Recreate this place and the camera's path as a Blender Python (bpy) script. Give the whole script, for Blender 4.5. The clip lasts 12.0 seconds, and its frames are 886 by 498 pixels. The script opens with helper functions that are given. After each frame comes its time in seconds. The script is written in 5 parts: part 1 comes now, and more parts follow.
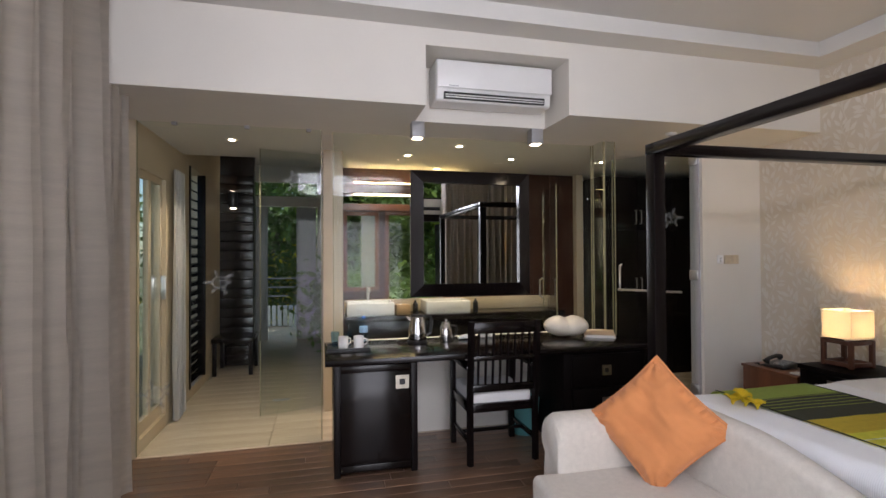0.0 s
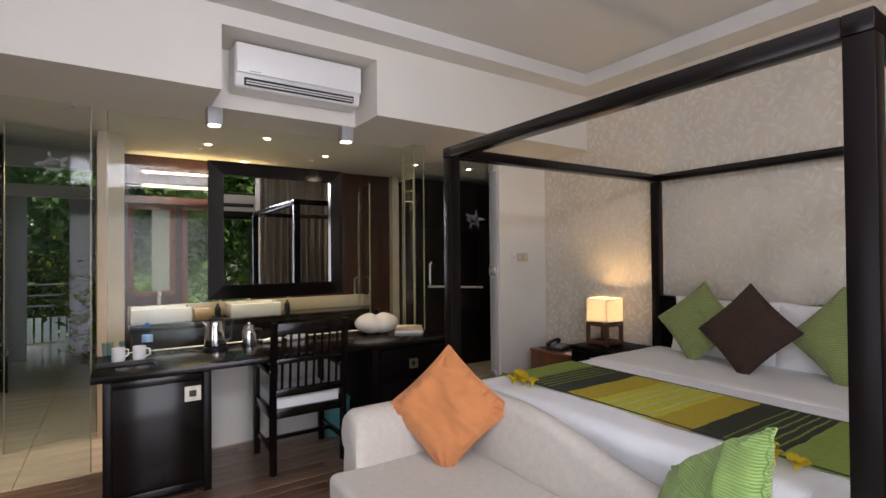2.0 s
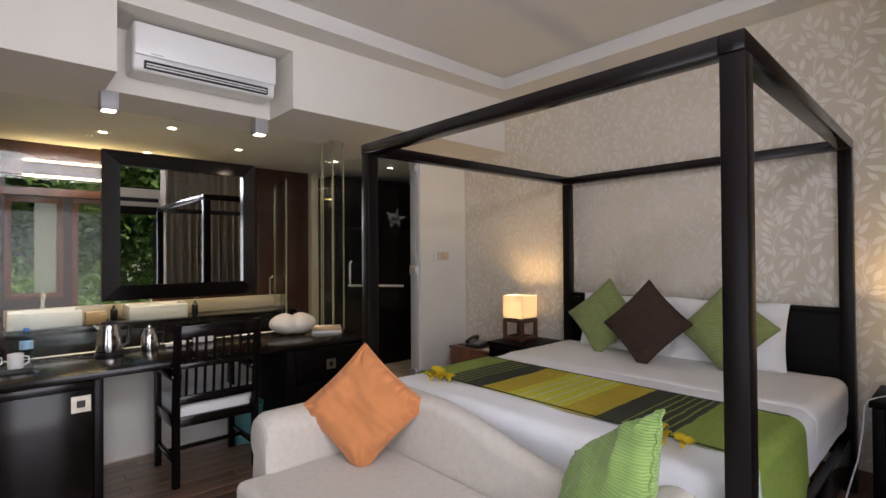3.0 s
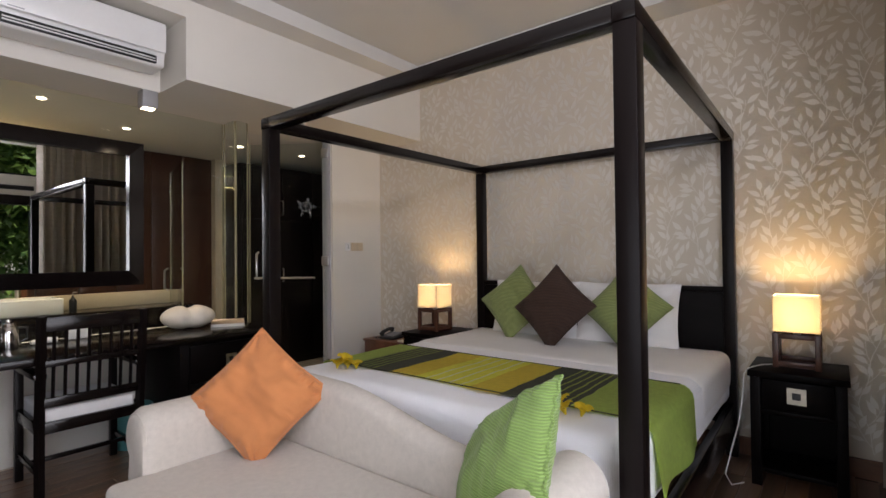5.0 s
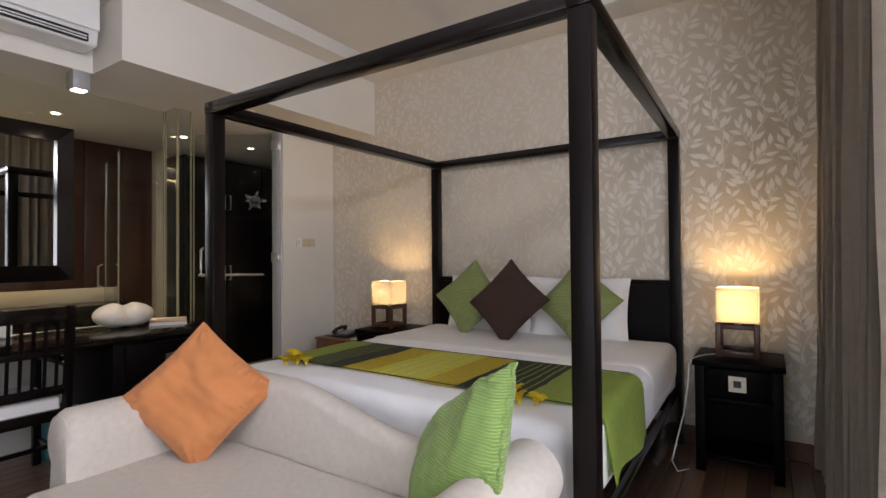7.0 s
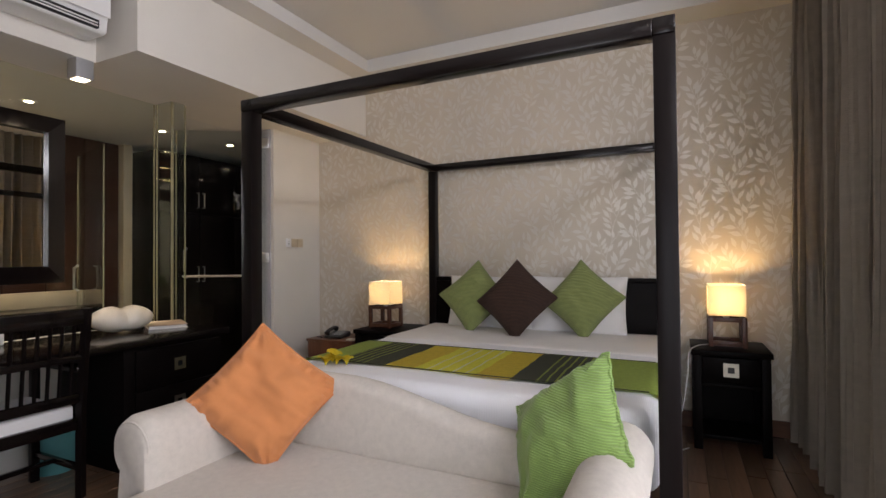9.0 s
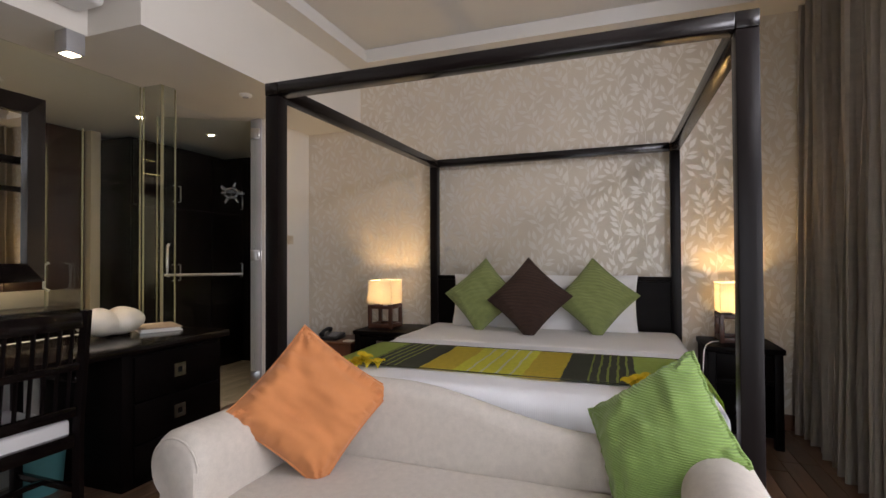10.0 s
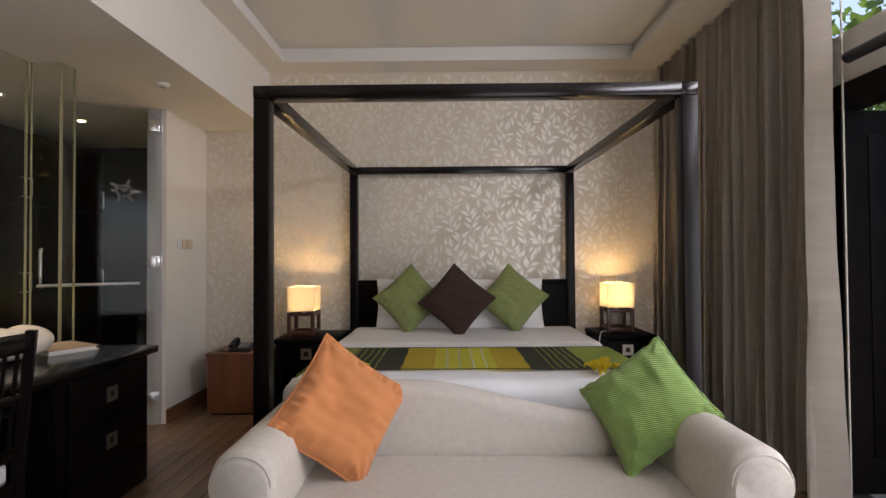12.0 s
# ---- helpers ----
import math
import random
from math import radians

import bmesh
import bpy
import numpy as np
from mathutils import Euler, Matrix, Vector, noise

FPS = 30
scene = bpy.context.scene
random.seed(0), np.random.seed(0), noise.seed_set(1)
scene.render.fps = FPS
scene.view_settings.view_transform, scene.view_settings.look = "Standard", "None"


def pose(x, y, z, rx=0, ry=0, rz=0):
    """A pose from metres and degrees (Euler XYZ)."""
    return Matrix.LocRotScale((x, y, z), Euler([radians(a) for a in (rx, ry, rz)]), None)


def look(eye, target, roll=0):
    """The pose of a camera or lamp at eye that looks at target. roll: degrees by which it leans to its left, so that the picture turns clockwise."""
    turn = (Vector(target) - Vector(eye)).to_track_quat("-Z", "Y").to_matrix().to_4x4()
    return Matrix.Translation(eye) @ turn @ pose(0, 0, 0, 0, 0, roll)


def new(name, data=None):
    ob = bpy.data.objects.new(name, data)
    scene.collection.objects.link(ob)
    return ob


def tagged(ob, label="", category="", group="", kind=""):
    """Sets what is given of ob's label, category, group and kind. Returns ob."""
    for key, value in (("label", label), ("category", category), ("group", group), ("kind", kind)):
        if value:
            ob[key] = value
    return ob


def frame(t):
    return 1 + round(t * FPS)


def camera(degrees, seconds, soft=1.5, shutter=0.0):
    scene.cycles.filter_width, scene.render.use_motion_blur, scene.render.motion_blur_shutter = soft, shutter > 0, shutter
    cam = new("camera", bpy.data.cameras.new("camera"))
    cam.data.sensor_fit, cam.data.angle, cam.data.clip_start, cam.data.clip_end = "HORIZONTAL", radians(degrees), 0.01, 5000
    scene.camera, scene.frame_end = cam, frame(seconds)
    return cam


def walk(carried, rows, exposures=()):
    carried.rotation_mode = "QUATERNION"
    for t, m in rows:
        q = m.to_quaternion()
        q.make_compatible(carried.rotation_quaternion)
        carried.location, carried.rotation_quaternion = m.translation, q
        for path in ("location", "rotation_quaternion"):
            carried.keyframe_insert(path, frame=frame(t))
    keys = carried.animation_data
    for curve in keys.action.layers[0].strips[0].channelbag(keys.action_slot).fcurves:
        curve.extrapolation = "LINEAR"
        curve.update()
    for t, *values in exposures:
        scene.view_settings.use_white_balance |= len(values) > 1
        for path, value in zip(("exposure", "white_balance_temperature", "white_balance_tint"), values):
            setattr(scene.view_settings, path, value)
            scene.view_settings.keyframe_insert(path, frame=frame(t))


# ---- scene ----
import collections

cam = camera(84.1, 12.0)
PATH = [
    (0, (-0.202, -0.205, 1.445), (0.277, 1.738, 1.469), -0.3),
    (0.5, (-0.177, -0.203, 1.435), (0.443, 1.698, 1.461), -0.4),
    (1, (-0.141, -0.214, 1.435), (0.658, 1.62, 1.457), -0.4),
    (1.5, (-0.103, -0.233, 1.431), (0.857, 1.522, 1.451), -0.4),
    (2, (-0.066, -0.248, 1.418), (1.042, 1.417, 1.443), -0.5),
    (2.5, (-0.048, -0.257, 1.417), (1.183, 1.319, 1.437), -0.4),
    (3, (-0.035, -0.27, 1.403), (1.314, 1.206, 1.426), -0.4),
    (3.5, (-0.013, -0.28, 1.386), (1.428, 1.107, 1.409), -0.5),
    (5.5, (0.095, -0.255, 1.262), (1.678, 0.966, 1.292), -0.6),
    (6, (0.101, -0.242, 1.254), (1.704, 0.954, 1.283), -0.6),
    (6.5, (0.123, -0.25, 1.25), (1.743, 0.924, 1.278), -0.6),
    (7, (0.122, -0.245, 1.237), (1.791, 0.857, 1.27), -0.5),
    (9, (-0.252, 0.193, 1.239), (1.552, 1.057, 1.273), -0.5),
    (9.5, (-0.271, 0.413, 1.259), (1.548, 1.243, 1.283), -0.4),
    (10, (-0.321, 0.636, 1.231), (1.557, 1.321, 1.261), -0.3),
    (10.5, (-0.338, 0.861, 1.193), (1.589, 1.398, 1.227), -0.2),
    (11, (-0.401, 1.069, 1.196), (1.566, 1.427, 1.237), -0.2),
    (11.5, (-0.516, 1.225, 1.22), (1.479, 1.359, 1.259), -0.4),
    (12, (-0.658, 1.349, 1.263), (1.341, 1.366, 1.299), -0.4),
]
walk(cam, [(t, look(eye, target, roll)) for t, eye, target, roll in PATH], [(0.0, 0.62, 6150, 18), (3.5, 0.55, 6250, 18), (6.5, 0.52, 6300, 18), (12.0, 0.50, 6450, 18)])

# ---- world and light ----
world = bpy.data.worlds.new("sky")
world.use_nodes = True
scene.world = world
wn = world.node_tree.nodes
sky = wn.new("ShaderNodeTexSky")
sky.sky_type, sky.sun_disc = "NISHITA", False
sky.sun_elevation, sky.sun_rotation = radians(40), radians(86)
world.node_tree.links.new(sky.outputs[0], wn["Background"].inputs[0])
wn["Background"].inputs[1].default_value = 0.15


def lamp(name, kind, m, power, colour=(1, 1, 1), **more):
    data = bpy.data.lights.new(name, kind)
    data.energy, data.color = power, colour
    for key, value in more.items():
        if key == "size":
            data.size = value
        elif key == "size_y":
            data.shape, data.size_y = "RECTANGLE", value
        elif key == "radius":
            data.shadow_soft_size = value
        elif key == "cone":
            data.spot_size, data.spot_blend = radians(value), 0.6
        elif key == "angle":
            data.angle = radians(value)
    ob = new(name, data)
    ob.matrix_world = m
    return ob


lamp("sun", "SUN", look((0, 0, 0), (-0.76, -0.05, -0.64)), 5.0, (1, 0.95, 0.87), angle=0.5)
# daylight of the south and west openings
lamp("south_daylight", "AREA", look((0.3, -0.95, 1.15), (0.5, 3, 1.15)), 36, (0.95, 0.95, 0.97), size=1.8, size_y=2.1)
lamp("strip_window_daylight", "AREA", look((0.3, -0.93, 2.62), (0.5, 3, 1.7)), 36, (0.95, 0.96, 1.0), size=1.8, size_y=0.42)
lamp("west_daylight", "AREA", look((-1.85, 0.3, 1.3), (3, 0.6, 1.25)), 14, (0.92, 0.95, 1.0), size=1.35, size_y=2.25)


# ---- materials ----


def mat(name, colour, rough=0.6, metal=0.0, scale=8.0, vary=0.12, bump=0.0, bump_scale=60.0, stretch=(1, 1, 1), coat=0.0, spec=0.5, per_object=0.0, fine=0.4, sheen=0.0):
    """Colour that varies at two scales, with fine relief."""
    m = bpy.data.materials.new(name)
    m.use_nodes = True
    nt = m.node_tree
    n, l = nt.nodes, nt.links
    b = n["Principled BSDF"]
    tc = n.new("ShaderNodeTexCoord")
    mp = n.new("ShaderNodeMapping")
    mp.inputs["Scale"].default_value = stretch
    l.new(tc.outputs["Object"], mp.inputs[0])
    a = n.new("ShaderNodeTexNoise")
    a.inputs["Scale"].default_value, a.inputs["Detail"].default_value = scale, 4
    l.new(mp.outputs[0], a.inputs[0])
    f = n.new("ShaderNodeTexNoise")
    f.inputs["Scale"].default_value, f.inputs["Detail"].default_value = bump_scale, 3
    l.new(mp.outputs[0], f.inputs[0])
    mix = n.new("ShaderNodeMath")
    mix.operation = "MULTIPLY_ADD"
    l.new(f.outputs[0], mix.inputs[0])
    mix.inputs[1].default_value = fine
    l.new(a.outputs[0], mix.inputs[2])
    ramp = n.new("ShaderNodeMapRange")
    lo, hi = 0.3 + 0.3 * fine, 0.7 + 0.7 * fine
    ramp.inputs["From Min"].default_value, ramp.inputs["From Max"].default_value = lo, hi
    ramp.inputs["To Min"].default_value, ramp.inputs["To Max"].default_value = 1 - vary, 1 + vary
    l.new(mix.outputs[0], ramp.inputs[0])
    value = ramp.outputs[0]
    if per_object:
        oi = n.new("ShaderNodeObjectInfo")
        r2 = n.new("ShaderNodeMapRange")
        r2.inputs["To Min"].default_value, r2.inputs["To Max"].default_value = 1 - per_object, 1 + per_object
        l.new(oi.outputs["Random"], r2.inputs[0])
        mu = n.new("ShaderNodeMath")
        mu.operation = "MULTIPLY"
        l.new(value, mu.inputs[0])
        l.new(r2.outputs[0], mu.inputs[1])
        value = mu.outputs[0]
    vm = n.new("ShaderNodeVectorMath")
    vm.operation = "SCALE"
    vm.inputs[0].default_value = colour
    l.new(value, vm.inputs["Scale"])
    l.new(vm.outputs[0], b.inputs["Base Color"])
    b.inputs["Roughness"].default_value, b.inputs["Metallic"].default_value = rough, metal
    b.inputs["Coat Weight"].default_value, b.inputs["Specular IOR Level"].default_value = coat, spec
    b.inputs["Coat Roughness"].default_value = 0.12
    b.inputs["Sheen Weight"].default_value = sheen
    if bump:
        bp = n.new("ShaderNodeBump")
        bp.inputs["Strength"].default_value, bp.inputs["Distance"].default_value = bump, 0.004
        l.new(f.outputs[0], bp.inputs["Height"])
        l.new(bp.outputs[0], b.inputs["Normal"])
    return m


def ribbed(m, across, depth=0.5, rows=60.0, dark=0.75):
    """Adds woven ribs to a cloth, along one axis of the object: relief, and darker colour in the grooves."""
    nt = m.node_tree
    n, l = nt.nodes, nt.links
    b = n["Principled BSDF"]
    tc = n.new("ShaderNodeTexCoord")
    w = n.new("ShaderNodeTexWave")
    w.bands_direction = across
    w.inputs["Scale"].default_value, w.inputs["Distortion"].default_value = rows, 0.6
    l.new(tc.outputs["Object"], w.inputs[0])
    bp = n.new("ShaderNodeBump")
    bp.inputs["Strength"].default_value, bp.inputs["Distance"].default_value = depth, 0.004
    l.new(w.outputs[1], bp.inputs["Height"])
    l.new(bp.outputs[0], b.inputs["Normal"])
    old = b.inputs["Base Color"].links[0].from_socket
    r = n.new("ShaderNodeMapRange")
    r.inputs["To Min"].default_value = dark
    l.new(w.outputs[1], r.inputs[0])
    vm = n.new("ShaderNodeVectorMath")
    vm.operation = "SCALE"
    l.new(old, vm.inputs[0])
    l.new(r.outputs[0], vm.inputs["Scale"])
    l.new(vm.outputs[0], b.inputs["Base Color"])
    return m


def glow(name, colour, strength):
    m = bpy.data.materials.new(name)
    m.use_nodes = True
    b = m.node_tree.nodes["Principled BSDF"]
    b.inputs["Base Color"].default_value = (*colour, 1)
    b.inputs["Emission Color"].default_value = (*colour, 1)
    b.inputs["Emission Strength"].default_value = strength
    return m


def glassy(name, colour, rough=0.0, thin=True, frost=0.0):
    """Clear pane: see-through with a real gloss by angle."""
    m = bpy.data.materials.new(name)
    m.use_nodes = True
    n, l = m.node_tree.nodes, m.node_tree.links
    n.remove(n["Principled BSDF"])
    t = n.new("ShaderNodeBsdfTransparent")
    t.inputs[0].default_value = (*colour, 1)
    g = n.new("ShaderNodeBsdfGlossy")
    g.inputs["Roughness"].default_value = rough
    lw = n.new("ShaderNodeLayerWeight")
    lw.inputs[0].default_value = 0.5
    pw = n.new("ShaderNodeMath")
    pw.operation = "POWER"
    l.new(lw.outputs["Facing"], pw.inputs[0])
    pw.inputs[1].default_value = 4.0
    fr = n.new("ShaderNodeMapRange")
    fr.inputs["To Min"].default_value, fr.inputs["To Max"].default_value = 0.010, 0.8
    l.new(pw.outputs[0], fr.inputs[0])
    mx = n.new("ShaderNodeMixShader")
    l.new(fr.outputs[0], mx.inputs[0])
    l.new(t.outputs[0], mx.inputs[1])
    l.new(g.outputs[0], mx.inputs[2])
    last = mx
    if frost:
        d = n.new("ShaderNodeBsdfDiffuse")
        d.inputs[0].default_value = (0.8, 0.82, 0.8, 1)
        last = n.new("ShaderNodeMixShader")
        last.inputs[0].default_value = frost
        l.new(mx.outputs[0], last.inputs[1])
        l.new(d.outputs[0], last.inputs[2])
    l.new(last.outputs[0], n["Material Output"].inputs[0])
    return m


M_PAINT = mat("white_wall_paint", (0.70, 0.665, 0.60), 0.75, scale=2.5, vary=0.03, bump=0.06, bump_scale=140)
M_CEIL = mat("ceiling_paint", (0.66, 0.64, 0.60), 0.8, scale=2, vary=0.03, bump=0.04, bump_scale=120)
M_PAPER = mat("taupe_wallpaper", (0.64, 0.565, 0.455), 0.5, scale=3, vary=0.05, bump=0.15, bump_scale=260)
M_PRINT = mat("pearl_leaf_print", (0.76, 0.71, 0.63), 0.40, 0.42, scale=5, vary=0.05, bump=0.08, bump_scale=300)
M_DARK = mat("dark_stained_wood", (0.006, 0.004, 0.0038), 0.33, scale=14, vary=0.35, bump=0.06, bump_scale=90, stretch=(1, 1, 0.12), coat=0.0, spec=0.16)
M_DARK2 = mat("dark_stained_board", (0.006, 0.004, 0.0038), 0.18, scale=12, vary=0.35, bump=0.03, bump_scale=80, stretch=(0.12, 1, 1), coat=0.0, spec=0.36)
M_TABLE = mat("dull_dark_wood", (0.0045, 0.003, 0.0027), 0.42, scale=12, vary=0.35, bump=0.06, bump_scale=80, stretch=(1, 0.12, 1), spec=0.06)
M_PAVE = mat("grey_stone_paving", (0.24, 0.22, 0.19), 0.7, scale=3, vary=0.2, bump=0.2, bump_scale=30)
M_ALU = mat("pale_metal_channel", (0.42, 0.41, 0.43), 0.35, scale=20, vary=0.05)
M_PANEL = mat("dark_red_panel_wood", (0.05, 0.02, 0.012), 0.3, scale=9, vary=0.35, bump=0.1, stretch=(1, 1, 0.12))
M_BROWN = mat("brown_wood", (0.16, 0.06, 0.028), 0.4, scale=9, vary=0.35, bump=0.15, bump_scale=70, stretch=(1, 1, 0.12), coat=0.2)
M_LAMPWOOD = mat("reddish_wood", (0.09, 0.035, 0.02), 0.35, scale=20, vary=0.3, bump=0.1, stretch=(1, 1, 0.2), coat=0.2)
M_PLANK = mat("floor_plank_wood", (0.155, 0.09, 0.055), 0.30, scale=7, vary=0.4, bump=0.2, bump_scale=60, stretch=(0.1, 1, 1), per_object=0.3, coat=0.35)
M_BASE = mat("skirting_wood", (0.14, 0.06, 0.03), 0.42, scale=8, vary=0.3, bump=0.1, stretch=(0.2, 0.2, 1))
M_TILE = mat("travertine_tile", (0.56, 0.47, 0.36), 0.14, scale=4, vary=0.16, bump=0.05, bump_scale=40, stretch=(0.3, 1.5, 1), per_object=0.06)
M_JOINT = mat("joint", (0.06, 0.045, 0.035), 0.9)
M_STONE = mat("beige_stone", (0.55, 0.45, 0.31), 0.45, scale=3, vary=0.12, bump=0.05)
M_LINEN = mat("oatmeal_linen", (0.60, 0.55, 0.48), 0.92, scale=38, vary=0.1, bump=0.8, bump_scale=300, sheen=0.15, fine=0.9)
M_SHEET = ribbed(mat("white_cotton", (0.87, 0.87, 0.88), 0.75, scale=6, vary=0.03, bump=0.1, bump_scale=300, sheen=0.1), "Y", 0.25, 42, 0.97)
M_PILLOW = mat("white_pillow_cotton", (0.80, 0.78, 0.76), 0.8, scale=6, vary=0.03, bump=0.15, bump_scale=200)
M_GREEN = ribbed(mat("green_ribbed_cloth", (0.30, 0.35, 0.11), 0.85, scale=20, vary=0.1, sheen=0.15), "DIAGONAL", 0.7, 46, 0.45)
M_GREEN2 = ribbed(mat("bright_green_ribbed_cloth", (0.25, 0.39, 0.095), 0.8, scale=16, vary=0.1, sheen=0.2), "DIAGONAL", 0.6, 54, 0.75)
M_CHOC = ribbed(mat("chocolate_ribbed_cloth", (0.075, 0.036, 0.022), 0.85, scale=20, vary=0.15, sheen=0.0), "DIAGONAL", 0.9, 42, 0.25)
M_ORANGE = mat("orange_cotton", (0.57, 0.215, 0.07), 0.85, scale=10, vary=0.09, bump=0.35, bump_scale=320, sheen=0.15)
M_CURTAIN = mat("taupe_curtain", (0.52, 0.455, 0.37), 0.5, scale=8, vary=0.1, bump=0.25, bump_scale=120, stretch=(0.3, 0.3, 3), sheen=0.25)
M_SHEER = mat("pale_curtain_lining", (0.5, 0.46, 0.4), 0.8, scale=8, vary=0.08)
M_CHROME = mat("brushed_chrome", (0.6, 0.59, 0.57), 0.28, 1.0, scale=30, vary=0.05)
M_STEEL = mat("polished_steel", (0.62, 0.6, 0.58), 0.14, 1.0, scale=30, vary=0.05)
M_NICKEL = mat("aged_nickel", (0.5, 0.46, 0.38), 0.35, 1.0, scale=40, vary=0.12)
M_WHITE = mat("white_plastic", (0.78, 0.77, 0.75), 0.3, scale=5, vary=0.02)
M_GREY = mat("grey_metal", (0.35, 0.35, 0.35), 0.5, 0.3, scale=20, vary=0.06)
M_BLACK = mat("black_plastic", (0.012, 0.012, 0.013), 0.35, scale=20, vary=0.2)
M_CERAMIC = mat("white_ceramic", (0.8, 0.79, 0.76), 0.18, scale=5, vary=0.02)
M_CREAM = mat("cream_shell", (0.72, 0.66, 0.55), 0.4, scale=14, vary=0.06, bump=0.25, bump_scale=70)
M_MIRROR = mat("mirror_silver", (0.86, 0.88, 0.86), 0.0, 1.0, vary=0.0)
M_GLASS = glassy("clear_glass", (0.93, 0.96, 0.94))
M_EDGE = mat("glass_edge", (0.28, 0.25, 0.15), 0.2, scale=6, vary=0.1)
M_FROST = glassy("frosted_motif", (0.9, 0.92, 0.9), 0.3, frost=0.2)
M_SATIN = glassy("satin_glass", (0.75, 0.85, 0.82), 0.3, frost=0.3)
M_LEAF = mat("leaf_green", (0.15, 0.235, 0.05), 0.5, scale=1.2, vary=0.5, per_object=0.2)
def leafy(m, share):
    """Thin leaf: part of the light passes through."""
    n, l = m.node_tree.nodes, m.node_tree.links
    b, out = n["Principled BSDF"], n["Material Output"]
    t = n.new("ShaderNodeBsdfTranslucent")
    l.new(b.inputs["Base Color"].links[0].from_socket, t.inputs[0])
    mx = n.new("ShaderNodeMixShader")
    mx.inputs[0].default_value = share
    l.new(b.outputs[0], mx.inputs[1])
    l.new(t.outputs[0], mx.inputs[2])
    l.new(mx.outputs[0], out.inputs[0])
    return m


leafy(M_LEAF, 0.45)
M_YELLOW = leafy(mat("yellow_petal", (0.90, 0.74, 0.05), 0.6, scale=30, vary=0.1), 0.35)
M_BARK = mat("pale_bark", (0.22, 0.19, 0.15), 0.85, scale=9, vary=0.3, bump=0.6, bump_scale=30)
M_SOIL = mat("garden_ground", (0.11, 0.11, 0.05), 0.95, scale=0.6, vary=0.4, bump=0.4, bump_scale=8)
M_BULB = glow("lamp_bulb", (1, 0.72, 0.36), 14.0)
M_DOWN = glow("downlight_glow", (1, 0.80, 0.52), 14.0)
M_COVE = glow("cove_strip", (1, 0.74, 0.30), 12.0)
M_TEAL = mat("teal_plastic", (0.10, 0.30, 0.30), 0.4, scale=6, vary=0.06)
M_WATER = glassy("bottle_plastic", (0.75, 0.87, 0.95), 0.05)
M_CAP = mat("blue_cap", (0.05, 0.2, 0.6), 0.4)
M_PAPERW = mat("white_paper", (0.75, 0.73, 0.68), 0.8, scale=20, vary=0.03)

# ---- helpers for meshes ----


def mesh_of(name, bm, material, smooth=True):
    me = bpy.data.meshes.new(name)
    bm.normal_update()
    bm.to_mesh(me)
    bm.free()
    if material:
        me.materials.append(material)
    for p in me.polygons:
        p.use_smooth = smooth
    if smooth:
        me.set_sharp_from_angle(angle=radians(38))
    return me


def part(name, bm, material, parent=None, label="", m=None, smooth=True):
    ob = new(name, mesh_of(name, bm, material, smooth))
    if m is not None:
        ob.matrix_world = m
    if parent is not None:
        ob.parent = parent
    if label:
        ob["label"] = label
    return ob


def thing(name, m, label, category, group=""):
    ob = new(name)
    ob.empty_display_size = 0.1
    ob.matrix_world = m
    return tagged(ob, label, category, group)


def box(x0, x1, y0, y1, z0, z1, bevel=0.0, seg=2, bm=None):
    """A box between limits, with rounded edges."""
    own = bmesh.new()
    bmesh.ops.create_cube(own, size=1)
    bmesh.ops.scale(own, vec=(x1 - x0, y1 - y0, z1 - z0), verts=own.verts)
    bmesh.ops.translate(own, vec=((x0 + x1) / 2, (y0 + y1) / 2, (z0 + z1) / 2), verts=own.verts)
    if bevel:
        bmesh.ops.bevel(own, geom=own.edges[:], offset=bevel, segments=seg, affect="EDGES", profile=0.5)
    if bm is None:
        return own
    join(bm, own)
    return bm


def join(bm, other):
    me = bpy.data.meshes.new("tmp")
    other.to_mesh(me)
    other.free()
    bm.from_mesh(me)
    bpy.data.meshes.remove(me)
    return bm


def lathe(profile, steps=28):
    """A turned body from (radius, height) pairs."""
    bm = bmesh.new()
    rings = []
    for r, z in profile:
        rings.append([bm.verts.new((r * math.cos(2 * math.pi * k / steps), r * math.sin(2 * math.pi * k / steps), z)) for k in range(steps)])
    for a, b in zip(rings, rings[1:]):
        for k in range(steps):
            bm.faces.new((a[k], a[(k + 1) % steps], b[(k + 1) % steps], b[k]))
    for ring, flip in ((rings[0], True), (rings[-1], False)):
        bm.faces.new(ring[::-1] if flip else ring)
    return bm


def tube(points, r, steps=8):
    """A rod along points."""
    bm = bmesh.new()
    pts = [Vector(p) for p in points]
    rings = []
    for i, p in enumerate(pts):
        d = (pts[min(i + 1, len(pts) - 1)] - pts[max(i - 1, 0)]).normalized()
        u = d.cross(Vector((0.13, 0.31, 1))).normalized()
        if u.length < 0.1:
            u = d.cross(Vector((1, 0, 0))).normalized()
        v = d.cross(u)
        rad = r[i] if isinstance(r, (list, tuple)) else r
        rings.append([bm.verts.new(p + rad * (math.cos(2 * math.pi * k / steps) * u + math.sin(2 * math.pi * k / steps) * v)) for k in range(steps)])
    for a, b in zip(rings, rings[1:]):
        for k in range(steps):
            bm.faces.new((a[k], a[(k + 1) % steps], b[(k + 1) % steps], b[k]))
    bm.faces.new(rings[0][::-1])
    bm.faces.new(rings[-1])
    bmesh.ops.recalc_face_normals(bm, faces=bm.faces)
    return bm


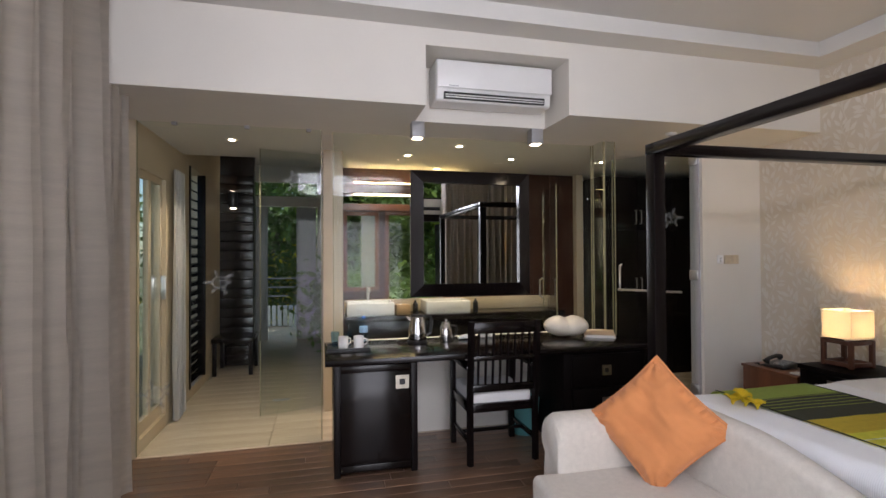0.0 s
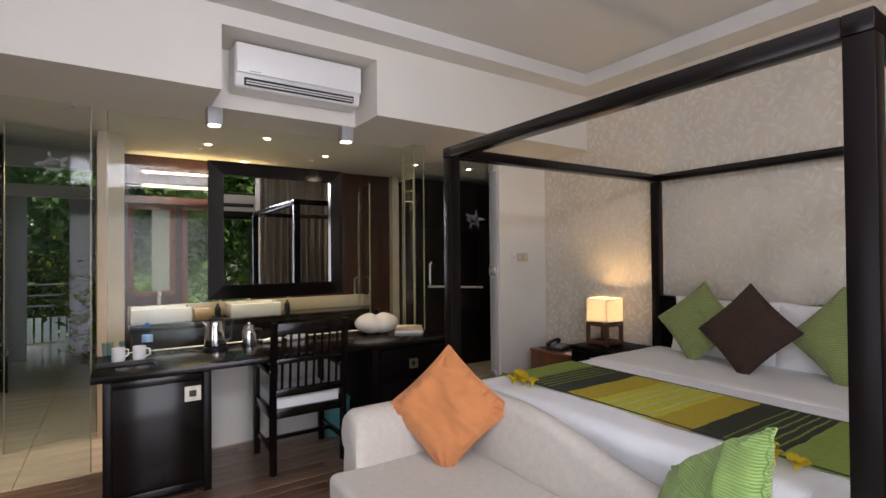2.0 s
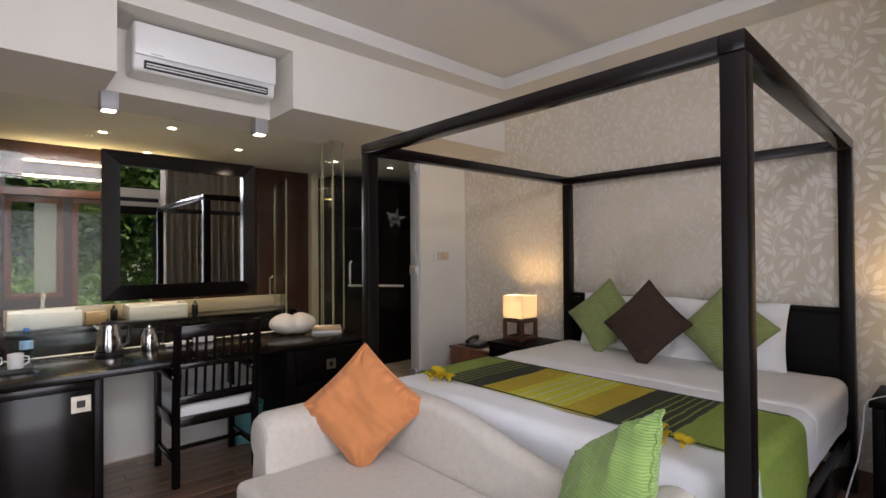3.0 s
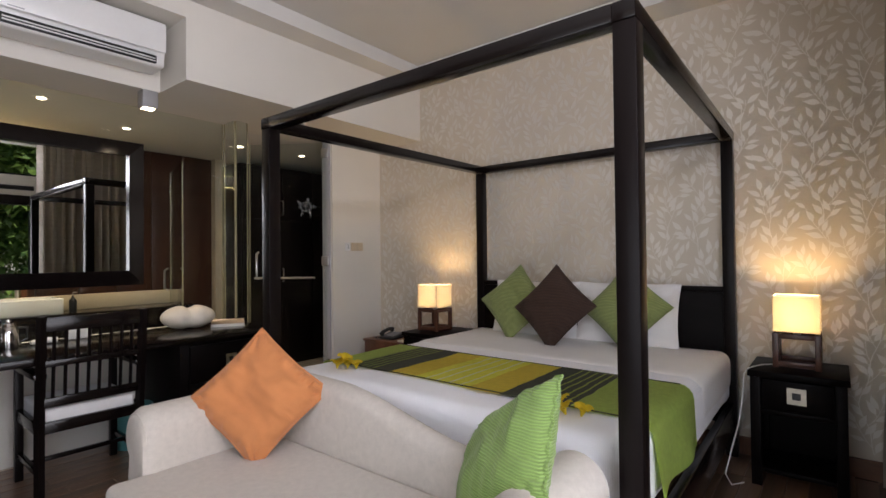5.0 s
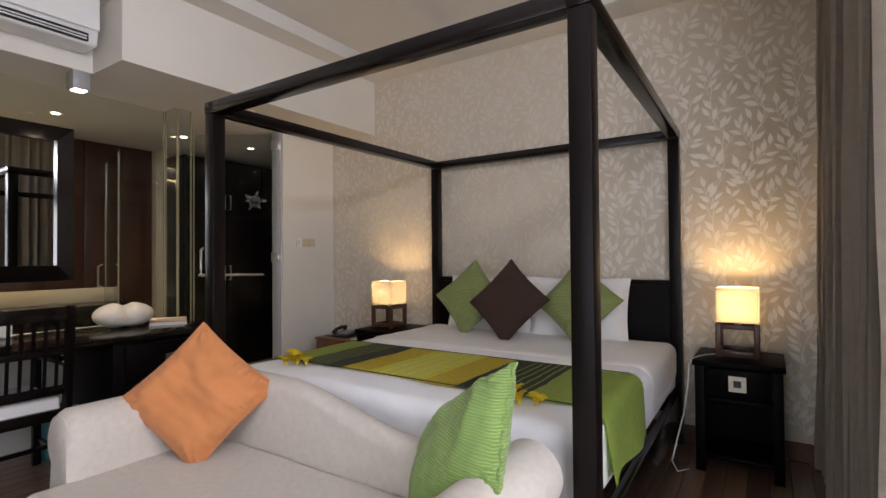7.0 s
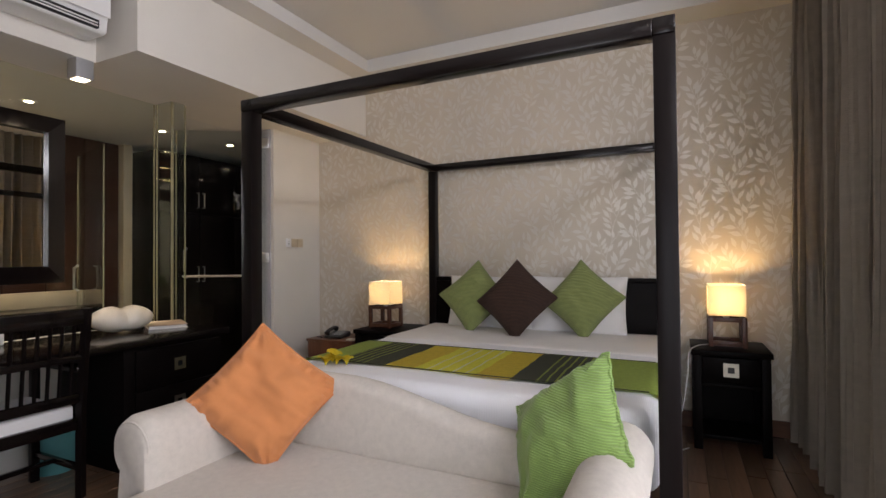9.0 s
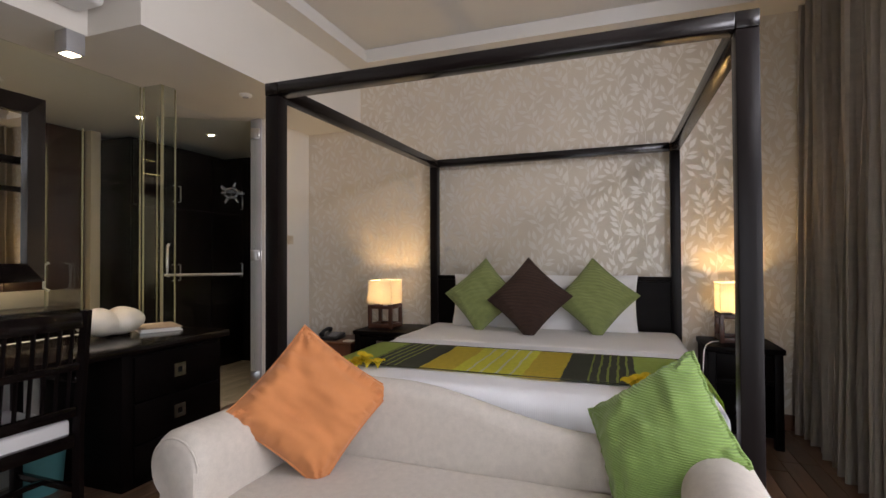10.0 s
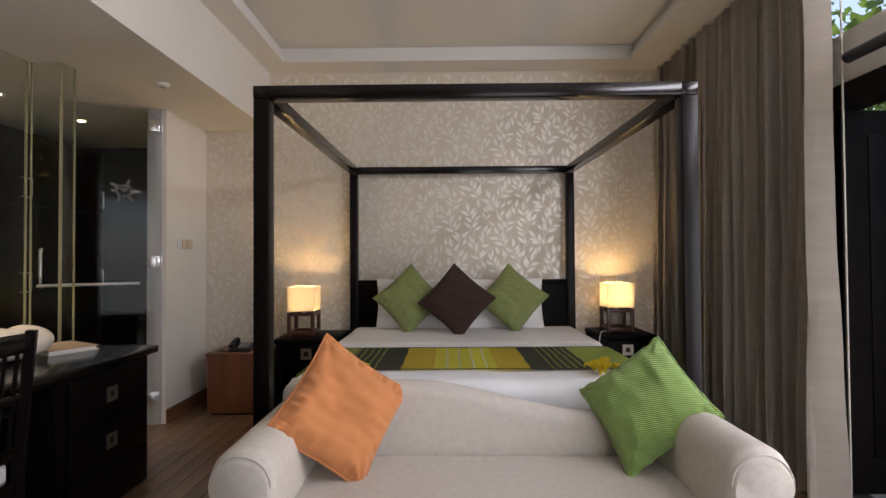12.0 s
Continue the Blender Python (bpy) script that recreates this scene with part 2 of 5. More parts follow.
def wall(name, holes, x0, x1, z0, z1, y0, y1, material, along="x", label=""):
    """A thick wall in cells around rectangular holes (a0, a1, z0, z1)."""
    aa = sorted({x0, x1, *[h[0] for h in holes], *[h[1] for h in holes]})
    zz = sorted({z0, z1, *[h[2] for h in holes], *[h[3] for h in holes]})
    bm = bmesh.new()
    for a, b in zip(aa, aa[1:]):
        for c, d in zip(zz, zz[1:]):
            if any(h[0] <= (a + b) / 2 <= h[1] and h[2] <= (c + d) / 2 <= h[3] for h in holes):
                continue
            if along == "x":
                box(a, b, y0, y1, c, d, bm=bm)
            else:
                box(y0, y1, a, b, c, d, bm=bm)
    bmesh.ops.remove_doubles(bm, verts=bm.verts, dist=0.0005)
    seen = {}
    for f in bm.faces:
        seen.setdefault(tuple(round(c, 3) for c in f.calc_center_median()), []).append(f)
    bmesh.ops.delete(bm, geom=[f for g in seen.values() if len(g) > 1 for f in g], context="FACES_ONLY")
    ob = part(name, bm, material, smooth=False)
    return tagged(ob, label, "wall", kind="structure")


def structure(name, bm, material, label, category, smooth=False):
    return tagged(part(name, bm, material, smooth=smooth), label, category, kind="structure")


# ---- plan ----
EAST, NORTH, WEST, SOUTH = 3.76, 3.74, -1.62, -0.74
SOFFIT, FASCIA, SWY = 2.43, 2.945, 3.525

# ---- shell of the bedroom ----
wall("wall_east", [], -0.81, 3.70, 0, 3.2, EAST, EAST + 0.18, M_PAPER, "y", "taupe papered bedroom wall behind the bed")
wall("wall_south", [(-0.6, 2.0, 0.0, 2.16), (-0.6, 3.4, 2.43, 2.86)], -1.77, EAST, 0, 3.2, SOUTH - 0.15, SOUTH, M_PAINT, "x", "white painted wall with a wide doorway and a strip window")
wall("wall_west", [(-0.4, 1.0, 0.0, 2.3)], SOUTH, 3.74, 0, 3.2, WEST - 0.15, WEST, M_PAINT, "y", "white painted wall with a tall window opening")
wall("wall_switches", [], 3.125, EAST, 0, SOFFIT, SWY, SWY + 0.14, M_PAINT, "x", "cream painted wall strip beside the glass door")
wall("low_wall", [], -0.12, 2.18, 0, 0.755, 3.76, 3.86, M_PAINT, "x", "low white painted wall under the glass")

# ceiling with a raised tray, and the dropped beam with the notch for the air conditioner
bm = box(-1.77, EAST + 0.18, SOUTH - 0.15, FASCIA, 3.075, 3.3)
T0, T1, U0, U1, CB, LIP = -1.3, 3.50, -0.226, 2.735, 2.945, 0.062
for back, z0, z1 in ((0.0, CB, CB + LIP), (0.035, CB + LIP, 3.076)):
    a0, a1, c0, c1 = T0 - back, T1 + back, U0 - back, U1 + back
    for a, b, c, d in ((-1.7, EAST + 0.1, SOUTH - 0.1, c0), (-1.7, EAST + 0.1, c1, FASCIA - 0.002), (-1.7, a0, c0, c1), (a1, EAST + 0.1, c0, c1)):
        box(a, b, c, d, z0, z1, bm=bm)
structure("ceiling", bm, M_CEIL, "white plaster ceiling with a raised tray and stepped edge", "ceiling")

N0, N1, NB, NT = 0.465, 1.50, 3.34, 2.83
bm = bmesh.new()
for a, b, c, d, e, f in ((-1.77, N0, FASCIA, 3.9, SOFFIT, 3.2), (N1, EAST, FASCIA, 3.9, SOFFIT, 3.2), (N0, N1, NB, 3.9, SOFFIT, 3.2), (N0, N1, FASCIA, NB, NT, 3.2)):
    box(a, b, c, d, e, f, bm=bm)
structure("ceiling_beam", bm, M_PAINT, "white dropped beam with a notch for the air conditioner", "beam")
bm = box(-1.77, 4.6, 3.9, 5.0, SOFFIT, 3.2)
box(-0.1, 4.6, 5.0, 5.7, SOFFIT, 3.2, bm=bm)
box(-1.77, -0.1, 5.0, 9.0, 3.0, 3.2, bm=bm)
structure("ceiling_bathroom", bm, M_CEIL, "plain white bathroom and hall ceiling", "ceiling")

# skirting
structure("baseboard", box(EAST - 0.018, EAST, SOUTH, SWY, 0.0, 0.11, 0.004), M_BASE, "reddish brown wooden skirting", "skirting")
structure("baseboard_2", box(3.125, EAST - 0.02, SWY - 0.018, SWY, 0.0, 0.11, 0.004), M_BASE, "reddish brown wooden skirting", "skirting")

# ---- bathroom and hall shell ----
wall("wall_hall_west", [(3.82, 4.45, 0.1, 2.1), (5.2, 5.9, 0.1, 2.36)], 3.74, 9.0, 0, 3.0, -1.65, -1.5, M_STONE, "y", "beige stone hall wall with a glazed door and a louvred opening")
wall("wall_hall_back", [], -1.5, -1.08, 0, 3.0, 6.75, 6.9, M_DARK, "x", "dark timber wall at the hall's turn")
wall("wall_hall_end", [(-1.42, -0.28, 0.0, 2.30), (-1.42, -0.28, 2.47, 2.72)], -1.5, -0.1, 0, 3.0, 8.7, 8.82, M_PAINT, "x", "hall end wall with an open doorway and a strip window")
wall("wall_divider", [], 4.5, 8.82, 0, 3.0, -0.19, -0.01, M_STONE, "y", "beige stone wall between hall and bathroom")
wall("wall_bath_north", [(0.03, 0.43, 1.04, 1.94), (0.50, 1.2, 0.75, 1.95), (0.03, 1.2, 2.03, 2.12)], -0.01, 2.86, 0, 2.5, 5.4, 5.52, M_PANEL, "x", "dark brown timber bathroom wall with windows")
wall("wall_bath_column", [], 2.86, 2.95, 0, 2.5, 5.3, 5.52, M_STONE, "x", "pale stone column beside the wardrobe")
wall("wall_bath_east", [], 3.57, 5.6, 0, 2.5, 4.4, 4.55, M_DARK, "y", "dark timber panelled wall")
wall("wall_wardrobe_back", [], 2.95, 4.4, 0, 2.5, 5.52, 5.64, M_PAINT, "x", "plain white wall")
wall("wall_bath_south_east", [], EAST + 0.18, 4.4, 0, 2.5, 3.57, 3.7, M_DARK, "x", "dark timber panelled wall")

# ---- glass partition ----


def pane(name, m, w, h, t=0.012, parent=None, label="", edge=True):
    ob = part(name, box(-w / 2, w / 2, -t / 2, t / 2, 0, h), M_GLASS, parent, label, m, False)
    ob.visible_shadow = False
    if edge:
        for s in (-1, 1):
            part("polished_edge", box(s * w / 2 - 0.003, s * w / 2 + 0.003, -t / 2 + 0.001, t / 2 - 0.001, 0, h), M_EDGE, ob, "pale amber polished glass edge", smooth=False)
    return ob


def turtle(parent, x, z, s, y):
    """Frosted turtle motif: ring shell, four flippers, head and a palm inside."""
    bm = bmesh.new()

    def blob(pts):
        bm.faces.new([bm.verts.new((x + s * a, y, z + s * b)) for a, b in pts])
    n = 28
    for r0, r1 in ((0.40, 0.55),):
        for k in range(n):
            a0, a1 = 2 * math.pi * k / n, 2 * math.pi * (k + 1) / n
            blob([(r0 * math.cos(a0), 0.85 * r0 * math.sin(a0)), (r1 * math.cos(a0), 0.85 * r1 * math.sin(a0)), (r1 * math.cos(a1), 0.85 * r1 * math.sin(a1)), (r0 * math.cos(a1), 0.85 * r0 * math.sin(a1))])
    for ang, ln, wd in ((35, 0.5, 0.2), (110, 0.42, 0.17), (180, 0.55, 0.2), (235, 0.42, 0.17), (300, 0.45, 0.18), (0, 0.28, 0.14)):
        c, si = math.cos(radians(ang)), math.sin(radians(ang))
        pts = [(0.52, -wd / 2), (0.52 + ln * 0.5, -wd * 0.75), (0.52 + ln, -wd * 0.15), (0.52 + ln * 0.9, wd * 0.4), (0.52 + ln * 0.4, wd * 0.6), (0.52, wd / 2)]
        blob([(c * p - si * q, si * p + c * q) for p, q in pts])
    for ang in (20, 60, 100, 140, 180):
        c, si = math.cos(radians(ang)), math.sin(radians(ang))
        blob([(c * p - si * q, si * p + c * q + 0.02) for p, q in ((0, -0.03), (0.2, -0.06), (0.32, 0.0), (0.2, 0.05))])
    blob([(-0.03, 0.02), (0.03, 0.02), (0.05, -0.3), (-0.05, -0.3)])
    ob = part("turtle_motif", bm, M_FROST, parent, "frosted turtle motif on the glass", smooth=False)
    ob.visible_shadow = False
    return ob


GY = 3.78
gp = tagged(pane("glass_panel", pose(-0.85, GY - 0.03, 0.01), 1.29, 2.415), "tall clear glass hall panel with frosted turtles", "glass panel", kind="structure")
turtle(gp, -0.09, 1.24, 0.105, -0.009)
turtle(gp, 0.45, 2.01, 0.095, -0.009)
turtle(gp, -0.52, 0.44, 0.12, -0.009)
tagged(pane("glass_panel_2", pose(1.03, GY + 0.02, 0.757), 2.29, 1.67), "wide clear glass panel over the low wall", "glass panel", kind="structure")
tagged(pane("glass_panel_3", pose(2.18, 3.69, 0.01, 0, 0, 90), 0.17, 2.415), "narrow clear glass return", "glass panel", kind="structure")
tagged(pane("glass_panel_4", pose(2.24, 3.605, 0.01), 0.1, 2.415), "narrow clear glass strip at the doorway", "glass panel", kind="structure")

tagged(pane("glass_panel_5", pose(-0.47, 4.56, 0.01, 0, 0, 18), 0.57, 2.40), "clear inner glass panel in the hall", "glass panel", kind="structure")

DOOR = pose(3.118, 3.585, 0, 0, 0, 124)
leaf = part("glass_door", box(0.0, 0.79, -0.006, 0.006, 0.02, 2.40), M_GLASS, None, "", DOOR, False)
leaf.visible_shadow = False
tagged(leaf, "frameless glass door standing ajar with chrome hinges", "door", kind="structure")
part("polished_edge", box(0.786, 0.794, -0.007, 0.007, 0.02, 2.40), M_EDGE, leaf, "pale amber polished glass edge", smooth=False)
part("polished_edge", box(-0.004, 0.004, -0.007, 0.007, 0.02, 2.40), M_EDGE, leaf, "pale amber polished glass edge", smooth=False)
for z in (0.21, 1.25, 2.3):
    h = part("hinge", box(-0.03, 0.065, -0.016, 0.016, z - 0.045, z + 0.045, 0.004), M_CHROME, leaf, "chrome glass door hinge")
    part("hinge_pin", box(-0.012, 0.012, 0.016, 0.026, z - 0.03, z + 0.03, 0.003), M_CHROME, h)
part("towel_bar", tube([(0.12, 0.05, 1.09), (0.72, 0.05, 1.09)], 0.011, 10), M_CHROME, leaf, "chrome bar handle")
part("pull_handle", tube([(0.70, 0.01, 1.08), (0.70, 0.045, 1.09), (0.70, 0.05, 1.15), (0.70, 0.05, 1.32), (0.70, 0.01, 1.34)], 0.011, 10), M_CHROME, leaf, "chrome upright handle")
turtle(leaf, 0.22, 1.78, 0.105, 0.009)
tagged(part("door_jamb", box(3.11, 3.124, SWY + 0.03, SWY + 0.14, 0, SOFFIT, 0.002), M_ALU), "pale metal channel at the door jamb", "jamb", kind="structure")

# ---- south doorway, its timber and the curtains ----
structure("door_jamb_south", box(2.0, 2.06, SOUTH - 0.12, SOUTH + 0.03, 0, 2.16, 0.006), M_DARK, "dark timber jamb of the terrace door", "door")
dl = structure("door_south", box(1.95, 1.995, SOUTH - 0.92, SOUTH + 0.0, 0.01, 2.03, 0.004), M_TABLE, "dark timber terrace door standing wide open", "door")
part("door_panel", box(1.944, 1.95, SOUTH - 0.80, SOUTH - 0.14, 0.2, 1.9, 0.002), M_TABLE, dl, "reddish timber panel")
part("lock_plate", box(1.936, 1.944, SOUTH - 0.27, SOUTH - 0.22, 1.12, 1.25, 0.002), M_CHROME, dl, "chrome lock plate")
part("lock_knob", lathe([(0.018, 0), (0.022, 0.006), (0.014, 0.02)]), M_CHROME, dl, "chrome knob", pose(1.944, SOUTH - 0.245, 1.03, 0, -90))
structure("door_head_south", box(-0.6, 2.0, SOUTH - 0.13, SOUTH + 0.02, 2.035, 2.16, 0.005), M_DARK, "dark timber head of the terrace door", "door")
structure("window_strip_frame", box(-0.6, 3.4, SOUTH - 0.1, SOUTH - 0.06, 2.43, 2.46, 0.004), M_DARK, "dark window rail of the strip window", "window")
structure("curtain_rod", tube([(-0.2, SOUTH + 0.07, 2.255), (1.81, SOUTH + 0.07, 2.255)], 0.03, 14), M_BLACK, "black blind roller over the terrace door", "blind roller", True)


def curtain(name, x0, x1, z0, z1, folds, depth, seed, label):
    """Hanging pleated cloth along x, thick, with uneven folds that widen downwards."""
    rnd = random.Random(seed)
    ph = [rnd.uniform(-0.5, 0.5) for _ in range(folds + 2)]
    am = [rnd.uniform(0.55, 1.25) for _ in range(folds + 2)]
    nx, nz = folds * 12, 26
    bm = bmesh.new()
    rows = []
    for j in range(nz + 1):
        v = j / nz
        z = z1 + (z0 - z1) * v
        row = []
        for i in range(nx + 1):
            u = i / nx * folds
            k = int(u)
            f = u - k
            a = am[k] * (1 - f) + am[k + 1] * f
            p = ph[k] * (1 - f) + ph[k + 1] * f
            s = math.sin(2 * math.pi * (u + 0.28 * p * (0.3 + v) + 0.05 * math.sin(3 * v + k)))
            sharp = math.copysign(abs(s) ** 0.75, s)
            y = depth * a * sharp * (0.55 + 0.5 * v) + 0.012 * noise.noise((u * 1.7, v * 5, seed)) + 0.22 * depth * math.sin(2 * math.pi * u * 2.3 + 4 * p) * (1 - 0.6 * v)
            x = x0 + (x1 - x0) * (i / nx) + 0.018 * math.sin(4 * math.pi * u + p * 5) + 0.02 * v * noise.noise((u * 0.7, v * 2, seed + 5))
            row.append(bm.verts.new((x, y, z)))
        rows.append(row)
    for a, b in zip(rows, rows[1:]):
        for i in range(nx):
            bm.faces.new((a[i], a[i + 1], b[i + 1], b[i]))
    bmesh.ops.solidify(bm, geom=bm.faces[:], thickness=0.006)
    ob = part(name, bm, M_CURTAIN)
    return tagged(ob, label, "curtain", "taupe curtains")


c1 = curtain("curtain", 1.845, 3.73, 0.015, 2.93, 17, 0.10, 3, "drawn taupe pleated floor-length curtain beside the bed")
c1.matrix_world = pose(0, -0.585, 0)
part("lining_edge", box(1.845, 1.853, -0.092, -0.084, 0.02, 2.92, 0.002), M_SHEER, c1, "pale lining edge")
c2 = curtain("curtain", 0.0, 1.2, 0.015, 2.92, 7, 0.13, 8, "gathered taupe floor-length curtain beside the glass hall panel")
c3 = curtain("curtain", 0.0, 0.9, 0.015, 2.93, 7, 0.085, 15, "drawn taupe floor-length curtain along the west wall")
c3.matrix_world = pose(-1.47, 1.08, 0, 0, 0, 90)
c2.matrix_world = pose(-1.41, 2.0, 0, 0, 0, 90)

# ---- four-poster bed ----
bed = thing("four_poster_bed", pose(0, 0, 0), "dark-stained wooden four-poster bed with a bare canopy frame", "bed")
BX0, BX1, BY0, BY1, BT = 1.60, 3.72, 0.19, 2.245, 2.068
W, WR, IN = 0.073, 0.068, 0.04
for y in (BY0, BY1 - W):
    part("post", box(BX0, BX0 + W, y, y + W, 0, BT - 0.062, 0.004), M_DARK, bed)
for y in (BY0 + IN, BY1 - IN - WR):
    part("post", box(BX1 - WR, BX1, y, y + WR, 0, BT - 0.062, 0.004), M_DARK, bed)


def side_beam(y0, y1, w0, w1, z0, z1, x0=BX0 - 0.003, x1=BX1):
    """A beam that runs from the front post to the slightly inset rear post."""
    bm = bmesh.new()
    v = [bm.verts.new((x, y, z)) for z in (z0, z1) for x, y in ((x0, y0), (x1, y1), (x1, y1 + w1), (x0, y0 + w0))]
    for f in ((3, 2, 1, 0), (4, 5, 6, 7), (0, 1, 5, 4), (1, 2, 6, 5), (2, 3, 7, 6), (3, 0, 4, 7)):
        bm.faces.new([v[k] for k in f])
    bmesh.ops.bevel(bm, geom=bm.edges[:], offset=0.003, segments=2, affect="EDGES", profile=0.5)
    return bm


part("canopy_rail", side_beam(BY0, BY0 + IN, W, WR, BT - 0.06, BT), M_DARK2, bed)
part("canopy_rail", side_beam(BY1 - W, BY1 - IN - WR, W, WR, BT - 0.06, BT), M_DARK2, bed)
part("canopy_rail", box(BX0 - 0.003, BX0 + W, BY0 + W + 0.001, BY1 - W - 0.001, BT - 0.06, BT, 0.003), M_DARK2, bed)
part("canopy_rail", box(BX1 - 0.065, BX1, BY0 + IN + WR + 0.001, BY1 - IN - WR - 0.001, BT - 0.06, BT, 0.003), M_DARK2, bed)
part("headboard", box(BX1 - 0.05, BX1 - 0.02, BY0 + IN + WR, BY1 - IN - WR, 0.2, 1.035, 0.003), M_TABLE, bed)
part("headboard_cap", box(BX1 - 0.058, BX1 - 0.012, BY0 + IN + WR, BY1 - IN - WR, 1.036, 1.07, 0.004), M_TABLE, bed)
part("side_rail", side_beam(BY0 + 0.02, BY0 + IN + 0.015, 0.04, 0.04, 0.16, 0.34, BX0 + W, BX1 - WR), M_DARK2, bed)
part("side_rail", side_beam(BY1 - 0.06, BY1 - IN - 0.055, 0.04, 0.04, 0.16, 0.34, BX0 + W, BX1 - WR), M_DARK2, bed)
part("foot_rail", box(BX0 + 0.02, BX0 + 0.06, BY0 + W, BY1 - W, 0.16, 0.34, 0.004), M_DARK2, bed)


def soft_box(x0, x1, y0, y1, z0, z1, r, n=26, wob=0.006, seed=1):
    """A padded block: rounded edges and a gently uneven surface."""
    bm = bmesh.new()
    bmesh.ops.create_cube(bm, size=1)
    bmesh.ops.scale(bm, vec=(x1 - x0, y1 - y0, z1 - z0), verts=bm.verts)
    bmesh.ops.translate(bm, vec=((x0 + x1) / 2, (y0 + y1) / 2, (z0 + z1) / 2), verts=bm.verts)
    bmesh.ops.bevel(bm, geom=bm.edges[:], offset=r, segments=5, affect="EDGES", profile=0.5)
    bmesh.ops.subdivide_edges(bm, edges=[e for e in bm.edges if e.calc_length() > 0.15], cuts=n, use_grid_fill=True)
    for v in bm.verts:
        d = noise.noise_vector((v.co.x * 4 + seed, v.co.y * 4, v.co.z * 4)) * wob + noise.noise_vector((v.co.x * 12 + seed, v.co.y * 12, v.co.z * 12)) * wob * 0.4
        v.co += d
    return bm


MT = 0.665
mattress = tagged(part("mattress", soft_box(BX0 + 0.1, BX1 - 0.06, BY0 + 0.07, BY1 - 0.085, 0.345, MT, 0.07, 64), M_SHEET), "mattress made up with a white striped cotton sheet", "mattress")


for v in mattress.data.vertices:
    pull = max(0.0, 1 - (v.co.x - BX0) / 0.42)
    if pull > 0:
        g = noise.noise((v.co.y * 16, v.co.x * 1.5, 3.0)) + 0.6 * noise.noise((v.co.y * 34, v.co.x * 2, 7.0))
        v.co.z += 0.010 * g * pull ** 1.5 * (1 if v.co.z > 0.5 else 0.3)
        v.co.x += 0.012 * g * pull ** 3


def drape(name, x0, x1, y0, y1, top, drop0, drop1, material, thick=0.004, seed=2, label="", wave=0.004):
    """Cloth lying over the mattress from side to side and hanging down on both."""
    R = 0.06
    path = [(y0 - 0.006, top - drop0)]
    path += [(y0 - 0.006, top - drop0 + (drop0 - R) * k / 8) for k in range(1, 9)]
    path += [(y0 - 0.006 + R - R * math.cos(a), top - R + R * math.sin(a)) for a in (0.4, 0.8, 1.2, 1.57)]
    path += [(y0 + R + (y1 - y0 - 2 * R) * k / 60, top) for k in range(1, 60)]
    path += [(y1 + 0.006 - R + R * math.sin(a), top - R + R * math.cos(a)) for a in (0, 0.4, 0.8, 1.2, 1.57)]
    path += [(y1 + 0.006, top - R - (drop1 - R) * k / 8) for k in range(1, 9)]
    bm = bmesh.new()
    rows = []
    nx = 14
    for y, z in path:
        row = []
        for i in range(nx + 1):
            u = i / nx
            hang = max(0.0, top - z - R)
            e = wave * noise.noise((u * 2, y * 3 + z * 3, seed))
            out = hang * 0.11 * (1 + 0.6 * math.sin(u * 9 + seed))
            s = -1 if y < (y0 + y1) / 2 else 1
            row.append(bm.verts.new((x0 + (x1 - x0) * u + 0.012 * noise.noise((y * 2.5, u, seed)), y + (s * out if hang else 0), z + e + thick)))
        rows.append(row)
    for a, b in zip(rows, rows[1:]):
        for i in range(nx):
            bm.faces.new((a[i], b[i], b[i + 1], a[i + 1]))
    bmesh.ops.solidify(bm, geom=bm.faces[:], thickness=thick)
    bmesh.ops.recalc_face_normals(bm, faces=bm.faces)
    return tagged(part(name, bm, material), label, "bed runner")


